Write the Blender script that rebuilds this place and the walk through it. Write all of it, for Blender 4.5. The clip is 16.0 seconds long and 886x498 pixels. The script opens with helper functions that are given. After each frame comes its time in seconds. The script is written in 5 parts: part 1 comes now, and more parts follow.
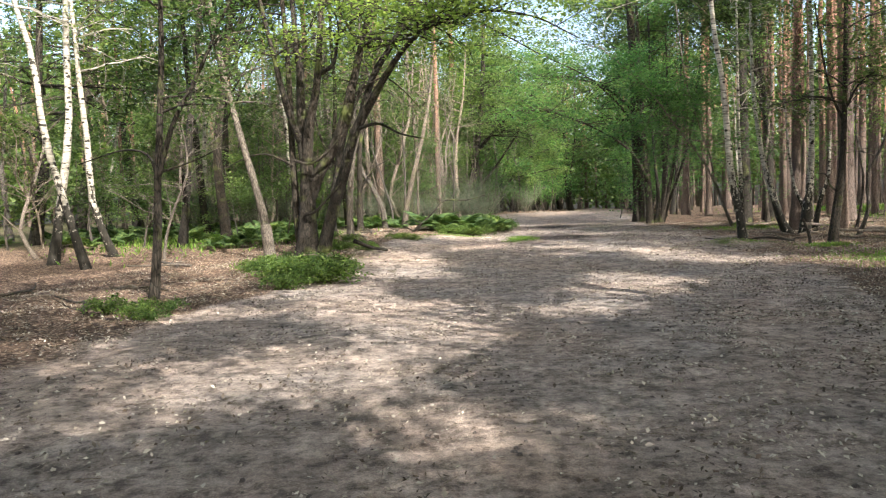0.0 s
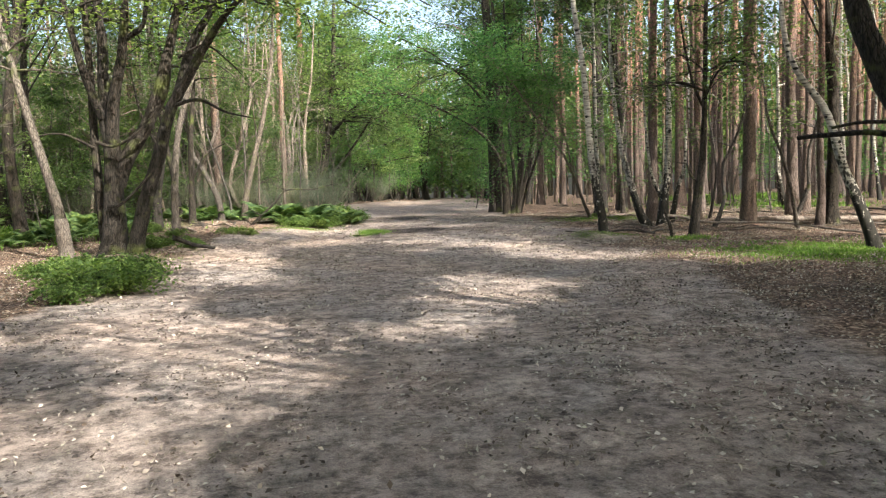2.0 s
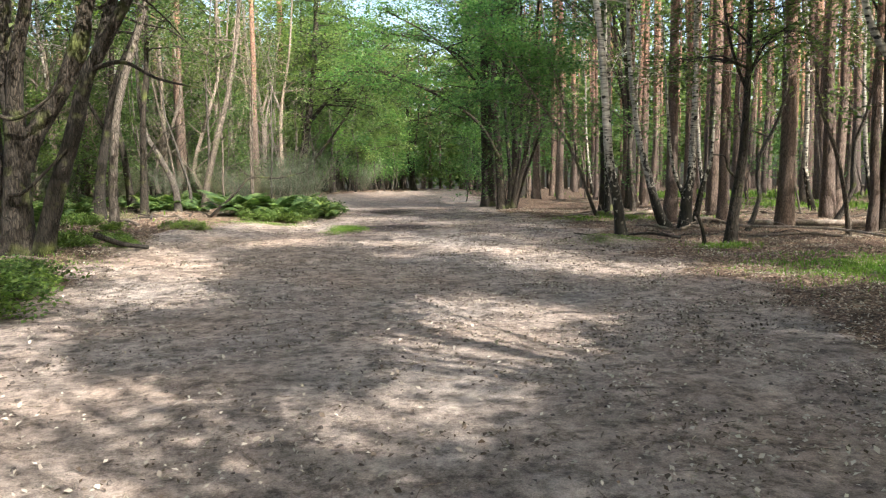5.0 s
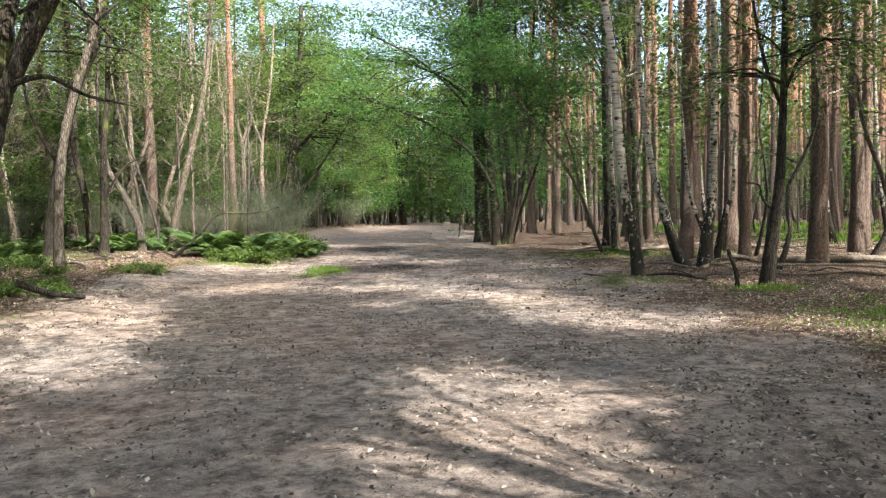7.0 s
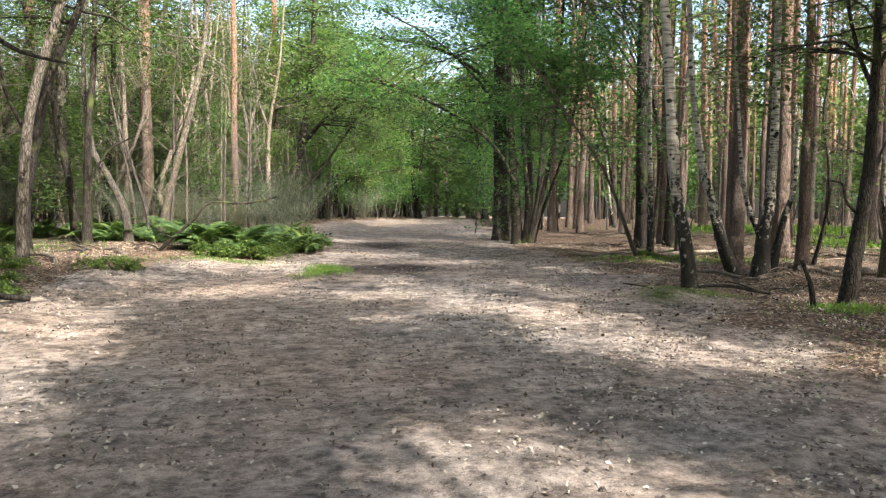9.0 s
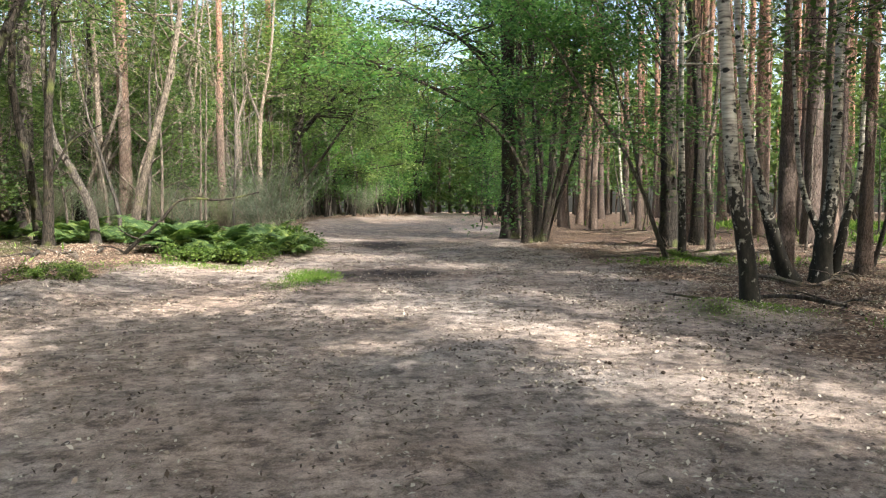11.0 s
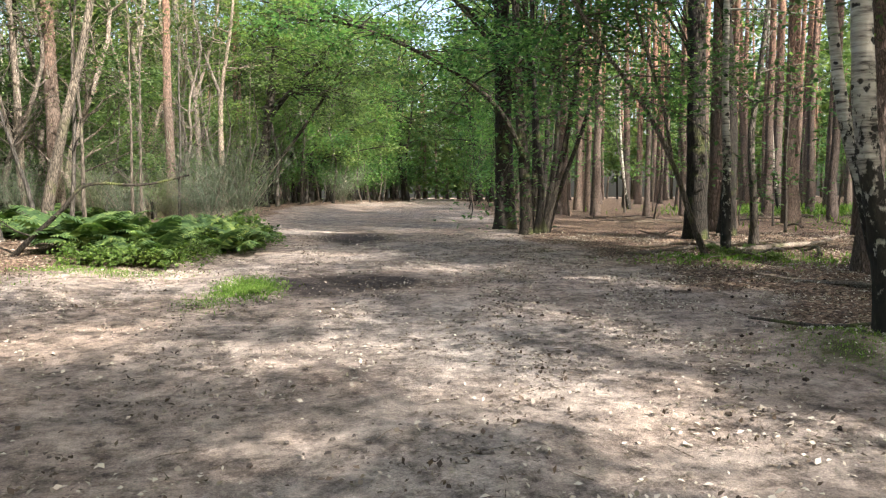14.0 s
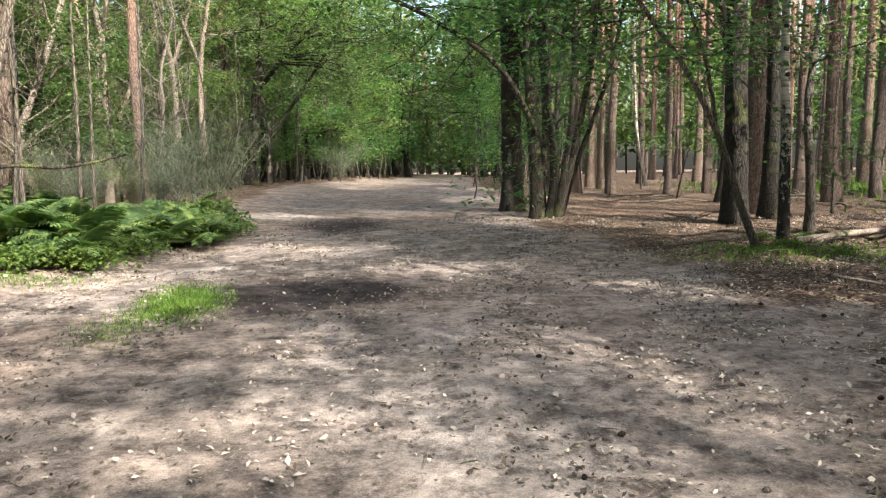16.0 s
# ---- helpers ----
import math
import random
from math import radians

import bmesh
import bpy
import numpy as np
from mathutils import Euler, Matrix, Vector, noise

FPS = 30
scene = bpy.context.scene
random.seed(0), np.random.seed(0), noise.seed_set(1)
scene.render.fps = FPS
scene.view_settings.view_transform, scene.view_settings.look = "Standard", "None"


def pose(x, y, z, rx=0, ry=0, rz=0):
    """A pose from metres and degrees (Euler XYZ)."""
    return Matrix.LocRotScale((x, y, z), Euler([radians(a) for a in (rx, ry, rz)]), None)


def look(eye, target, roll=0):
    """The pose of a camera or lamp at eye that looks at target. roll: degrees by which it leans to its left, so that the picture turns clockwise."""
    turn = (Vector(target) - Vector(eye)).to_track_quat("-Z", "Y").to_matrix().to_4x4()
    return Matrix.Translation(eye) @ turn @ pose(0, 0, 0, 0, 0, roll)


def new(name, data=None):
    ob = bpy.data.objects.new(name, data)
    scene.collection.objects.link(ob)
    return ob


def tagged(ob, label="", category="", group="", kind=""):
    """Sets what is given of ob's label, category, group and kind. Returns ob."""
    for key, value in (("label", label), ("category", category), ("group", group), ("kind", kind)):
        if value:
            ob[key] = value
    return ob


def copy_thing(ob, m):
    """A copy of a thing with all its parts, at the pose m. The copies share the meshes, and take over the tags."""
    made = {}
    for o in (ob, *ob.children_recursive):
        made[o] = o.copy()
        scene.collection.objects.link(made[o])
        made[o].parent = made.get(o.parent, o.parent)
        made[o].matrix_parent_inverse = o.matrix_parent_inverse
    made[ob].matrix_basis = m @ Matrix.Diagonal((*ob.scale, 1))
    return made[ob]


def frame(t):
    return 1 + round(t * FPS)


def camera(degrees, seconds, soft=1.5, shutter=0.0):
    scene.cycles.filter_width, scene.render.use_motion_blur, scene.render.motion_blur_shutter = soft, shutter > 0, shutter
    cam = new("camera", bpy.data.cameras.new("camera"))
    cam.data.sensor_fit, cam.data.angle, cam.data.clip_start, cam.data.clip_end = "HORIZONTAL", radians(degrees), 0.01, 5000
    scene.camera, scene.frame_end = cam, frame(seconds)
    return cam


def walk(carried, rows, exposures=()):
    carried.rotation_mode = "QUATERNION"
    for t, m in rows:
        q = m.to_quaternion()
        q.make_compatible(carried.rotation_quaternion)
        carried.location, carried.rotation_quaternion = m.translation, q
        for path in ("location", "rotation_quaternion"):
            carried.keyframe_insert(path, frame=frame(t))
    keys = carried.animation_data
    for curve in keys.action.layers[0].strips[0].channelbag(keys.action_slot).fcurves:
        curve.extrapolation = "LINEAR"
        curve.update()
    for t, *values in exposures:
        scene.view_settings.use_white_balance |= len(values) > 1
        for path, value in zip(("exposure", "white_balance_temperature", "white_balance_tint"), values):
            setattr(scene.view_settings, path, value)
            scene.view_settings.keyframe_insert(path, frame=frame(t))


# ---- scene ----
cam = camera(60.1, 16.0, 1.2)
METRES, EYE, TILT, LEAN, TURN = 17.6, 1.5, 0.0, 0.0, 0.0
ROWS = [
    (0.0, 0.0, 0.0, 0.0, -0.12, -3.71, 1.91),
    (0.5, 0.0059, 0.0315, 0.0005, -4.02, -3.78, 1.31),
    (1.0, 0.0123, 0.062, 0.0017, -7.32, -3.86, 1.86),
    (1.5, 0.0203, 0.0928, 0.0008, -9.61, -4.38, 2.11),
    (2.0, 0.0251, 0.1226, 0.0012, -10.74, -4.9, 1.69),
    (2.5, 0.032, 0.1523, 0.0002, -11.67, -4.71, 1.36),
    (3.0, 0.0382, 0.1803, 0.0009, -11.62, -4.6, 1.44),
    (3.5, 0.0454, 0.2104, 0.0008, -11.78, -5.34, 1.61),
    (4.0, 0.0507, 0.2406, 0.0015, -11.44, -5.92, 0.74),
    (6.5, 0.0788, 0.3912, 0.0015, -11.91, -3.81, 0.81),
    (7.0, 0.0862, 0.4217, 0.0012, -12.29, -3.13, 1.04),
    (7.5, 0.0919, 0.4526, 0.0011, -11.13, -3.5, 0.7),
    (8.0, 0.0985, 0.4816, 0.0018, -11.97, -4.23, 0.78),
    (8.5, 0.1047, 0.51, 0.0016, -11.82, -4.08, 0.31),
    (9.0, 0.1096, 0.5394, 0.0014, -11.16, -3.58, -0.31),
    (11.5, 0.1396, 0.6899, 0.0002, -10.87, -4.17, 0.06),
    (12.0, 0.1468, 0.719, 0.0012, -10.83, -4.89, 0.07),
    (12.5, 0.1531, 0.7506, 0.002, -11.03, -5.21, 0.52),
    (13.0, 0.1592, 0.7835, 0.0013, -10.54, -4.64, 0.29),
    (13.5, 0.1649, 0.8163, -0.0001, -10.74, -4.23, 0.01),
    (14.0, 0.1732, 0.8498, -0.0023, -11.91, -4.97, 0.32),
    (14.5, 0.18, 0.8837, -0.0036, -11.27, -5.76, -0.76),
    (15.0, 0.1895, 0.9132, -0.0014, -12.16, -6.43, 0.19),
    (15.5, 0.1995, 0.9467, -0.0004, -11.45, -6.97, 0.82),
    (16.0, 0.208, 0.977, 0.0008, -11.53, -6.85, 0.74),
]
walk(cam, [(t, pose(0, 0, EYE, TILT, LEAN, TURN) @ pose(METRES * x, METRES * y, METRES * z, 90 + pitch, roll, yaw)) for t, x, y, z, yaw, pitch, roll in ROWS])

# ---- world and sun ----
SUN_AZ, SUN_EL = radians(149), radians(41)      # clockwise from +y, height
scene.view_settings.exposure = 1.8
world = bpy.data.worlds.new("world")
scene.world = world
world.use_nodes = True
wt = world.node_tree
wt.nodes.clear()
sky = wt.nodes.new("ShaderNodeTexSky")
sky.sky_type, sky.sun_disc, sky.sun_elevation, sky.sun_rotation = "NISHITA", False, SUN_EL, SUN_AZ
sky.air_density, sky.dust_density = 1.0, 5.0
wbg = wt.nodes.new("ShaderNodeBackground")
wbg.inputs["Strength"].default_value = 0.158
wout = wt.nodes.new("ShaderNodeOutputWorld")
wt.links.new(sky.outputs[0], wbg.inputs[0])
wt.links.new(wbg.outputs[0], wout.inputs[0])
sun_data = bpy.data.lights.new("sun", "SUN")
sun_data.energy, sun_data.angle, sun_data.color = 4.3, radians(0.55), (1.0, 0.94, 0.86)
sun = new("sun", sun_data)
to_sun = Vector((math.sin(SUN_AZ) * math.cos(SUN_EL), math.cos(SUN_AZ) * math.cos(SUN_EL), math.sin(SUN_EL)))
sun.matrix_world = look(to_sun * 60, (0, 0, 0))

# ---- plan: u across the path (right), v along it ----
HEAD = math.atan2(0.204, 0.979)


def uv(u, v):
    return 0.979 * u + 0.204 * v, -0.204 * u + 0.979 * v


def to_uv(x, y):
    return 0.979 * x - 0.204 * y, 0.204 * x + 0.979 * y


def step(a, b, x):
    k = np.clip((np.asarray(x, float) - a) / (b - a), 0, 1)
    return k * k * (3 - 2 * k)


def waves(x, y, scale, seed, n=7):
    """Smooth pseudo-random field in about -1..1, vectorised."""
    r = np.random.default_rng(seed)
    out = 0
    for i in range(n):
        a, f, p = r.uniform(0, 6.283), r.uniform(0.6, 1.7) / scale, r.uniform(0, 6.283)
        out = out + np.sin((np.cos(a) * x + np.sin(a) * y) * f * 6.283 + p + 1.3 * np.sin((np.sin(a) * x - np.cos(a) * y) * f * 3.1 + 2 * p))
    return out / n * 1.6


def left_edge(v):
    """u of the verge on the left of the path."""
    return np.interp(v, [-40, 5, 12, 16, 19, 24, 27, 30, 36, 43, 55, 62, 70, 90, 120], [-8, -6.0, -5.6, -5.4, -5.9, -5.8, -4.6, -4.3, -5.1, -6.2, -7.0, -6.0, -4.0, -2.6, -2.2])


def right_edge(v):
    return np.interp(v, [-40, 5, 14, 20, 26, 33, 45, 75, 120], [4.2, 3.3, 3.7, 3.5, 3.0, 1.8, 1.5, 1.6, 1.4])


def ground_z(x, y):
    u, v = to_uv(x, y)
    z = 0.17 * step(14, 30, v) - 0.15 * step(40, 72, v) - 0.02 * np.maximum(0, v - 74)
    z = z + 0.2 * step(3.6, 6.5, -u) * step(15, 24, v)
    far = step(30, 80, np.hypot(x - 4, y - 20))
    z = z + 0.25 * far * waves(x, y, 25, 5)
    d = np.hypot((x - 7.75) / 0.75, (y - 20.25) / 0.75)
    z = z + 0.1 * np.exp(-d * d)                                   # mossy mound round the birch
    d = np.hypot((x + 3.1) / 1.0, (y - 19.6) / 1.0)
    z = z + 0.12 * np.exp(-d * d)
    return z


def ground_rough(x, y):
    u, v = to_uv(x, y)
    on = step(-0.6, 0.8, u - left_edge(v)) * step(-0.6, 0.8, right_edge(v) - u)
    r = 0.018 * waves(x, y, 1.6, 11) + 0.009 * waves(x, y, 0.55, 12) + 0.005 * waves(x, y, 0.23, 13)
    return r * (1 + 1.2 * (1 - on))


def gz(x, y):
    return float(ground_z(x, y) + ground_rough(x, y))


# sun patches wanted on the ground, cut as gaps in the added canopy: x, y, half width, half length along the sun's way
GAPS_NEAR = ((0.0, 4.7, 0.4, 0.6), (-0.6, 6.2, 0.45, 0.55), (-1.5, 6.2, 0.35, 0.5), (-2.3, 5.7, 0.28, 0.45), (-1.6, 7.3, 0.22, 0.5), (-0.1, 8.7, 0.7, 0.9), (-0.5, 6.9, 0.3, 0.5),
             (-1.5, 10.4, 0.5, 0.7), (-0.5, 11.0, 0.45, 0.8), (-1.7, 12.8, 0.65, 1.1), (2.75, 11.9, 1.0, 1.0), (1.4, 10.1, 0.3, 0.6), (2.3, 10.8, 0.3, 0.5), (3.4, 13.5, 0.7, 1.2), (2.9, 14.1, 0.35, 0.6), (-3.4, 10.6, 0.5, 0.5))
GAPS_FAR = ((-0.7, 15.6, 0.75, 1.3), (-0.6, 17.9, 0.6, 1.1), (-0.8, 19.6, 0.6, 1.1), (5.5, 16.8, 0.6, 1.6), (4.8, 19.8, 0.65, 2.0), (8.1, 15.4, 0.8, 1.4), (2.8, 21.2, 0.65, 0.45), (2.9, 19.1, 0.4, 0.4), (5.7, 22.5, 0.35, 0.8),
            (0.8, 21.9, 0.8, 0.6), (4.1, 21.8, 0.35, 0.7), (3.2, 28.7, 0.8, 0.9), (7.3, 24.7, 0.5, 0.6), (8.6, 23.8, 0.4, 0.5), (5.5, 26.4, 0.35, 0.6), (6.3, 20.8, 0.3, 0.4), (10.5, 15.5, 0.7, 1.2), (9.6, 19.8, 0.4, 0.9))
SLANT = (math.sin(SUN_AZ), math.cos(SUN_AZ))
REACH = 1 / math.tan(SUN_EL)


def sunfall(x, y, z):
    """Where the shadow of a point falls on level ground."""
    return x - SLANT[0] * REACH * z, y - SLANT[1] * REACH * z


def open_to_sun(x, y, grow=0.0):
    """Is this spot of ground under a gap of the canopy?"""
    for gx, gy, a, b in GAPS_NEAR + GAPS_FAR:
        dx, dy = x - gx, y - gy
        across, along = dx * SLANT[1] - dy * SLANT[0], dx * SLANT[0] + dy * SLANT[1]
        if (across / (a + grow)) ** 2 + (along / (b + grow)) ** 2 < 1:
            return True
    return not (-4 < x < 10 and 3 < y < 26) and float(waves(x, y, 4.5, 77)) + 0.6 * float(waves(x, y, 1.8, 78)) > (0.12 if x > 6 and y > 12 else 0.5 if y > 26 else 0.75)


def shades_gap(x, y, z0, z1, r):
    return any(open_to_sun(*sunfall(x, y, z), r) for z in np.linspace(z0, z1, 6))


# ---- materials ----
def material(name):
    m = bpy.data.materials.new(name)
    m.use_nodes = True
    m.node_tree.nodes.clear()
    return m, m.node_tree


def node(nt, kind, **values):
    n = nt.nodes.new("ShaderNode" + kind)
    for k, v in values.items():
        if k in ("noise_dimensions", "operation", "blend_type", "data_type", "attribute_name", "feature", "voronoi_dimensions", "wave_type", "bands_direction"):
            setattr(n, k, v)
        else:
            n.inputs[k].default_value = v
    return n


def join(nt, a, out, b, inp):
    nt.links.new(a.outputs[out], b.inputs[inp])


def ramp(nt, src, out, stops):
    r = nt.nodes.new("ShaderNodeValToRGB")
    el = r.color_ramp.elements
    while len(el) < len(stops):
        el.new(0.5)
    for e, (p, c) in zip(el, stops):
        e.position, e.color = p, (*c, 1)
    join(nt, src, out, r, "Fac")
    return r


def mix(nt, fac, a, b, kind="MIX"):
    """fac, a, b: (node, output name) or a value."""
    m = nt.nodes.new("ShaderNodeMix")
    m.data_type, m.blend_type = "RGBA", kind
    for val, i in ((fac, 0), (a, 6), (b, 7)):
        if isinstance(val, tuple) and hasattr(val[0], "outputs"):
            nt.links.new(val[0].outputs[val[1]], m.inputs[i])
        else:
            m.inputs[i].default_value = val if i == 0 else (*val, 1)
    return (m, 2)


def scaled(nt, sx, sy, sz):
    tc = node(nt, "TexCoord")
    mp = node(nt, "Mapping")
    mp.inputs["Scale"].default_value = (sx, sy, sz)
    join(nt, tc, "Object", mp, "Vector")
    return mp


def finish(nt, color, rough=0.9, bump=None, strength=0.5, distance=0.02, spec=0.3, normal2=None):
    p = node(nt, "BsdfPrincipled", Roughness=rough)
    p.inputs["Specular IOR Level"].default_value = spec
    if isinstance(color, tuple) and hasattr(color[0], "outputs"):
        nt.links.new(color[0].outputs[color[1]], p.inputs["Base Color"])
    else:
        p.inputs["Base Color"].default_value = (*color, 1)
    if bump:
        b = node(nt, "Bump", Strength=strength, Distance=distance)
        nt.links.new(bump[0].outputs[bump[1]], b.inputs["Height"])
        join(nt, b, "Normal", p, "Normal")
    o = node(nt, "OutputMaterial")
    join(nt, p, 0, o, 0)
    return p


def bark(name, low, high, tint, z0, z1, moss=0.0, coarse=1.0):
    """Fissured bark: plates of low turning to high between the heights z0 and z1, tint in the fissures."""
    m, nt = material(name)
    mp = scaled(nt, 13 * coarse, 13 * coarse, 3.0 * coarse)
    n1 = node(nt, "TexNoise", Scale=1.6, Detail=8.0, Roughness=0.65)
    v1 = node(nt, "TexVoronoi", Scale=1.3)
    v1.feature = "DISTANCE_TO_EDGE"
    join(nt, mp, 0, n1, "Vector")
    warp = node(nt, "TexNoise", Scale=2.2, Detail=3.0)
    join(nt, mp, 0, warp, "Vector")
    bent = mix(nt, 0.28, (mp, 0), (warp, "Color"), "ADD")
    nt.links.new(bent[0].outputs[bent[1]], v1.inputs["Vector"])
    tc = node(nt, "TexCoord")
    sp = node(nt, "SeparateXYZ")
    join(nt, tc, "Object", sp, 0)
    big = node(nt, "TexNoise", Scale=0.9, Detail=3.0)
    join(nt, tc, "Object", big, "Vector")
    add = node(nt, "Math", operation="MULTIPLY_ADD")
    add.inputs[1].default_value = 5.0
    join(nt, big, "Fac", add, 0)
    join(nt, sp, "Z", add, 2)
    mr = node(nt, "MapRange")
    mr.inputs["From Min"].default_value, mr.inputs["From Max"].default_value = z0 + 2.5, z1 + 2.5
    join(nt, add, 0, mr, "Value")
    base = mix(nt, (mr, 0), low, high)
    fis = ramp(nt, v1, "Distance", [(0.0, (0, 0, 0)), (0.16, (1, 1, 1))])
    c = mix(nt, (fis, 0), tint, base)
    var = ramp(nt, n1, "Fac", [(0.3, (0.45, 0.45, 0.45)), (0.72, (1.5, 1.45, 1.4))])
    c = mix(nt, 1.0, c, (var, 0), "MULTIPLY")
    info = node(nt, "ObjectInfo")
    rv = ramp(nt, info, "Random", [(0, (0.75, 0.75, 0.78)), (1, (1.2, 1.12, 1.05))])
    c = mix(nt, 1.0, c, (rv, 0), "MULTIPLY")
    if moss:
        n2 = node(nt, "TexNoise", Scale=2.4, Detail=6.0)
        join(nt, tc, "Object", n2, "Vector")
        mm = ramp(nt, n2, "Fac", [(0.62 - 0.25 * moss, (0, 0, 0)), (0.75 - 0.15 * moss, (1, 1, 1))])
        c = mix(nt, (mm, 0), c, (0.085, 0.1, 0.03))
    h = mix(nt, 0.45, (fis, 0), (n1, "Fac"))
    finish(nt, c, 0.92, h, 0.9, 0.03)
    return m


def birch_bark():
    m, nt = material("birch_bark")
    tc = node(nt, "TexCoord")
    sp = node(nt, "SeparateXYZ")
    join(nt, tc, "Object", sp, 0)
    mp = scaled(nt, 2.2, 2.2, 15.0)
    lines = node(nt, "TexNoise", Scale=2.0, Detail=5.0, Roughness=0.6)
    join(nt, mp, 0, lines, "Vector")
    l = ramp(nt, lines, "Fac", [(0.34, (0.08, 0.07, 0.06)), (0.42, (0.27, 0.25, 0.22)), (0.6, (0.5, 0.475, 0.42))])
    mp2 = scaled(nt, 5.5, 5.5, 9.0)
    spots = node(nt, "TexVoronoi", Scale=1.0)
    join(nt, mp2, 0, spots, "Vector")
    wob = node(nt, "TexNoise", Scale=11.0, Detail=6.0)
    join(nt, tc, "Object", wob, "Vector")
    ad = node(nt, "Math", operation="MULTIPLY_ADD")
    ad.inputs[1].default_value = 0.7
    join(nt, wob, "Fac", ad, 0)
    join(nt, spots, "Distance", ad, 2)
    s1 = ramp(nt, ad, 0, [(0.57, (0, 0, 0)), (0.64, (1, 1, 1))])
    # fissured black bark low on the trunk, thinning out upwards
    low = node(nt, "MapRange")
    low.inputs["From Min"].default_value, low.inputs["From Max"].default_value = 0.5, 2.5
    low.inputs["To Min"].default_value, low.inputs["To Max"].default_value = 0.61, 0.3
    join(nt, sp, "Z", low, "Value")
    mp4 = scaled(nt, 7, 7, 4.5)
    rough = node(nt, "TexNoise", Scale=1.6, Detail=7.0, Roughness=0.65)
    join(nt, mp4, 0, rough, "Vector")
    sub = node(nt, "Math", operation="SUBTRACT")
    join(nt, rough, "Fac", sub, 0)
    join(nt, low, 0, sub, 1)
    s2 = ramp(nt, sub, 0, [(0.0, (0, 0, 0)), (0.05, (1, 1, 1))])
    s = mix(nt, 1.0, (s1, 0), (s2, 0), "MULTIPLY")[0]
    mp3 = scaled(nt, 12, 12, 4)
    fine = node(nt, "TexNoise", Scale=1.5, Detail=8.0, Roughness=0.7)
    join(nt, mp3, 0, fine, "Vector")
    dark = ramp(nt, fine, "Fac", [(0.35, (0.01, 0.009, 0.008)), (0.6, (0.035, 0.032, 0.025)), (0.78, (0.12, 0.11, 0.085))])
    c = mix(nt, (s, 2), (dark, 0), (l, 0))
    g = node(nt, "TexNoise", Scale=0.8, Detail=4.0)
    join(nt, tc, "Object", g, "Vector")
    gg = ramp(nt, g, "Fac", [(0.3, (0.62, 0.62, 0.58)), (0.7, (1.1, 1.08, 1.02))])
    c = mix(nt, 1.0, c, (gg, 0), "MULTIPLY")
    h = mix(nt, 0.5, (s, 2), (fine, "Fac"))
    finish(nt, c, 0.8, h, 0.8, 0.02)
    return m


def leaf_mat(name, a, b, c, trans=0.4, gloss=0.6):
    m, nt = material(name)
    geo = node(nt, "NewGeometry")
    tc = node(nt, "TexCoord")
    n = node(nt, "TexNoise", Scale=0.7, Detail=2.0)
    join(nt, tc, "Object", n, "Vector")
    ad = node(nt, "Math", operation="MULTIPLY_ADD")
    ad.inputs[1].default_value = 0.55
    join(nt, geo, "Random Per Island", ad, 0)
    join(nt, n, "Fac", ad, 2)
    leaf = ramp(nt, ad, 0, [(0.35, a), (0.7, b), (1.0, c)])
    info = node(nt, "ObjectInfo")
    vary = ramp(nt, info, "Random", [(0, (0.62, 0.68, 0.75)), (0.5, (0.9, 0.92, 0.95)), (1, (1.12, 1.08, 0.95))])
    col = mix(nt, 1.0, (leaf, 0), (vary, 0), "MULTIPLY")
    p = node(nt, "BsdfPrincipled", Roughness=gloss)
    p.inputs["Specular IOR Level"].default_value = 0.22
    nt.links.new(col[0].outputs[col[1]], p.inputs["Base Color"])
    tr = node(nt, "BsdfTranslucent")
    warm = mix(nt, 1.0, col, (1.25, 1.4, 0.75), "MULTIPLY")
    nt.links.new(warm[0].outputs[warm[1]], tr.inputs["Color"])
    ms = node(nt, "MixShader")
    ms.inputs[0].default_value = trans
    join(nt, p, 0, ms, 1)
    join(nt, tr, 0, ms, 2)
    o = node(nt, "OutputMaterial")
    join(nt, ms, 0, o, 0)
    return m


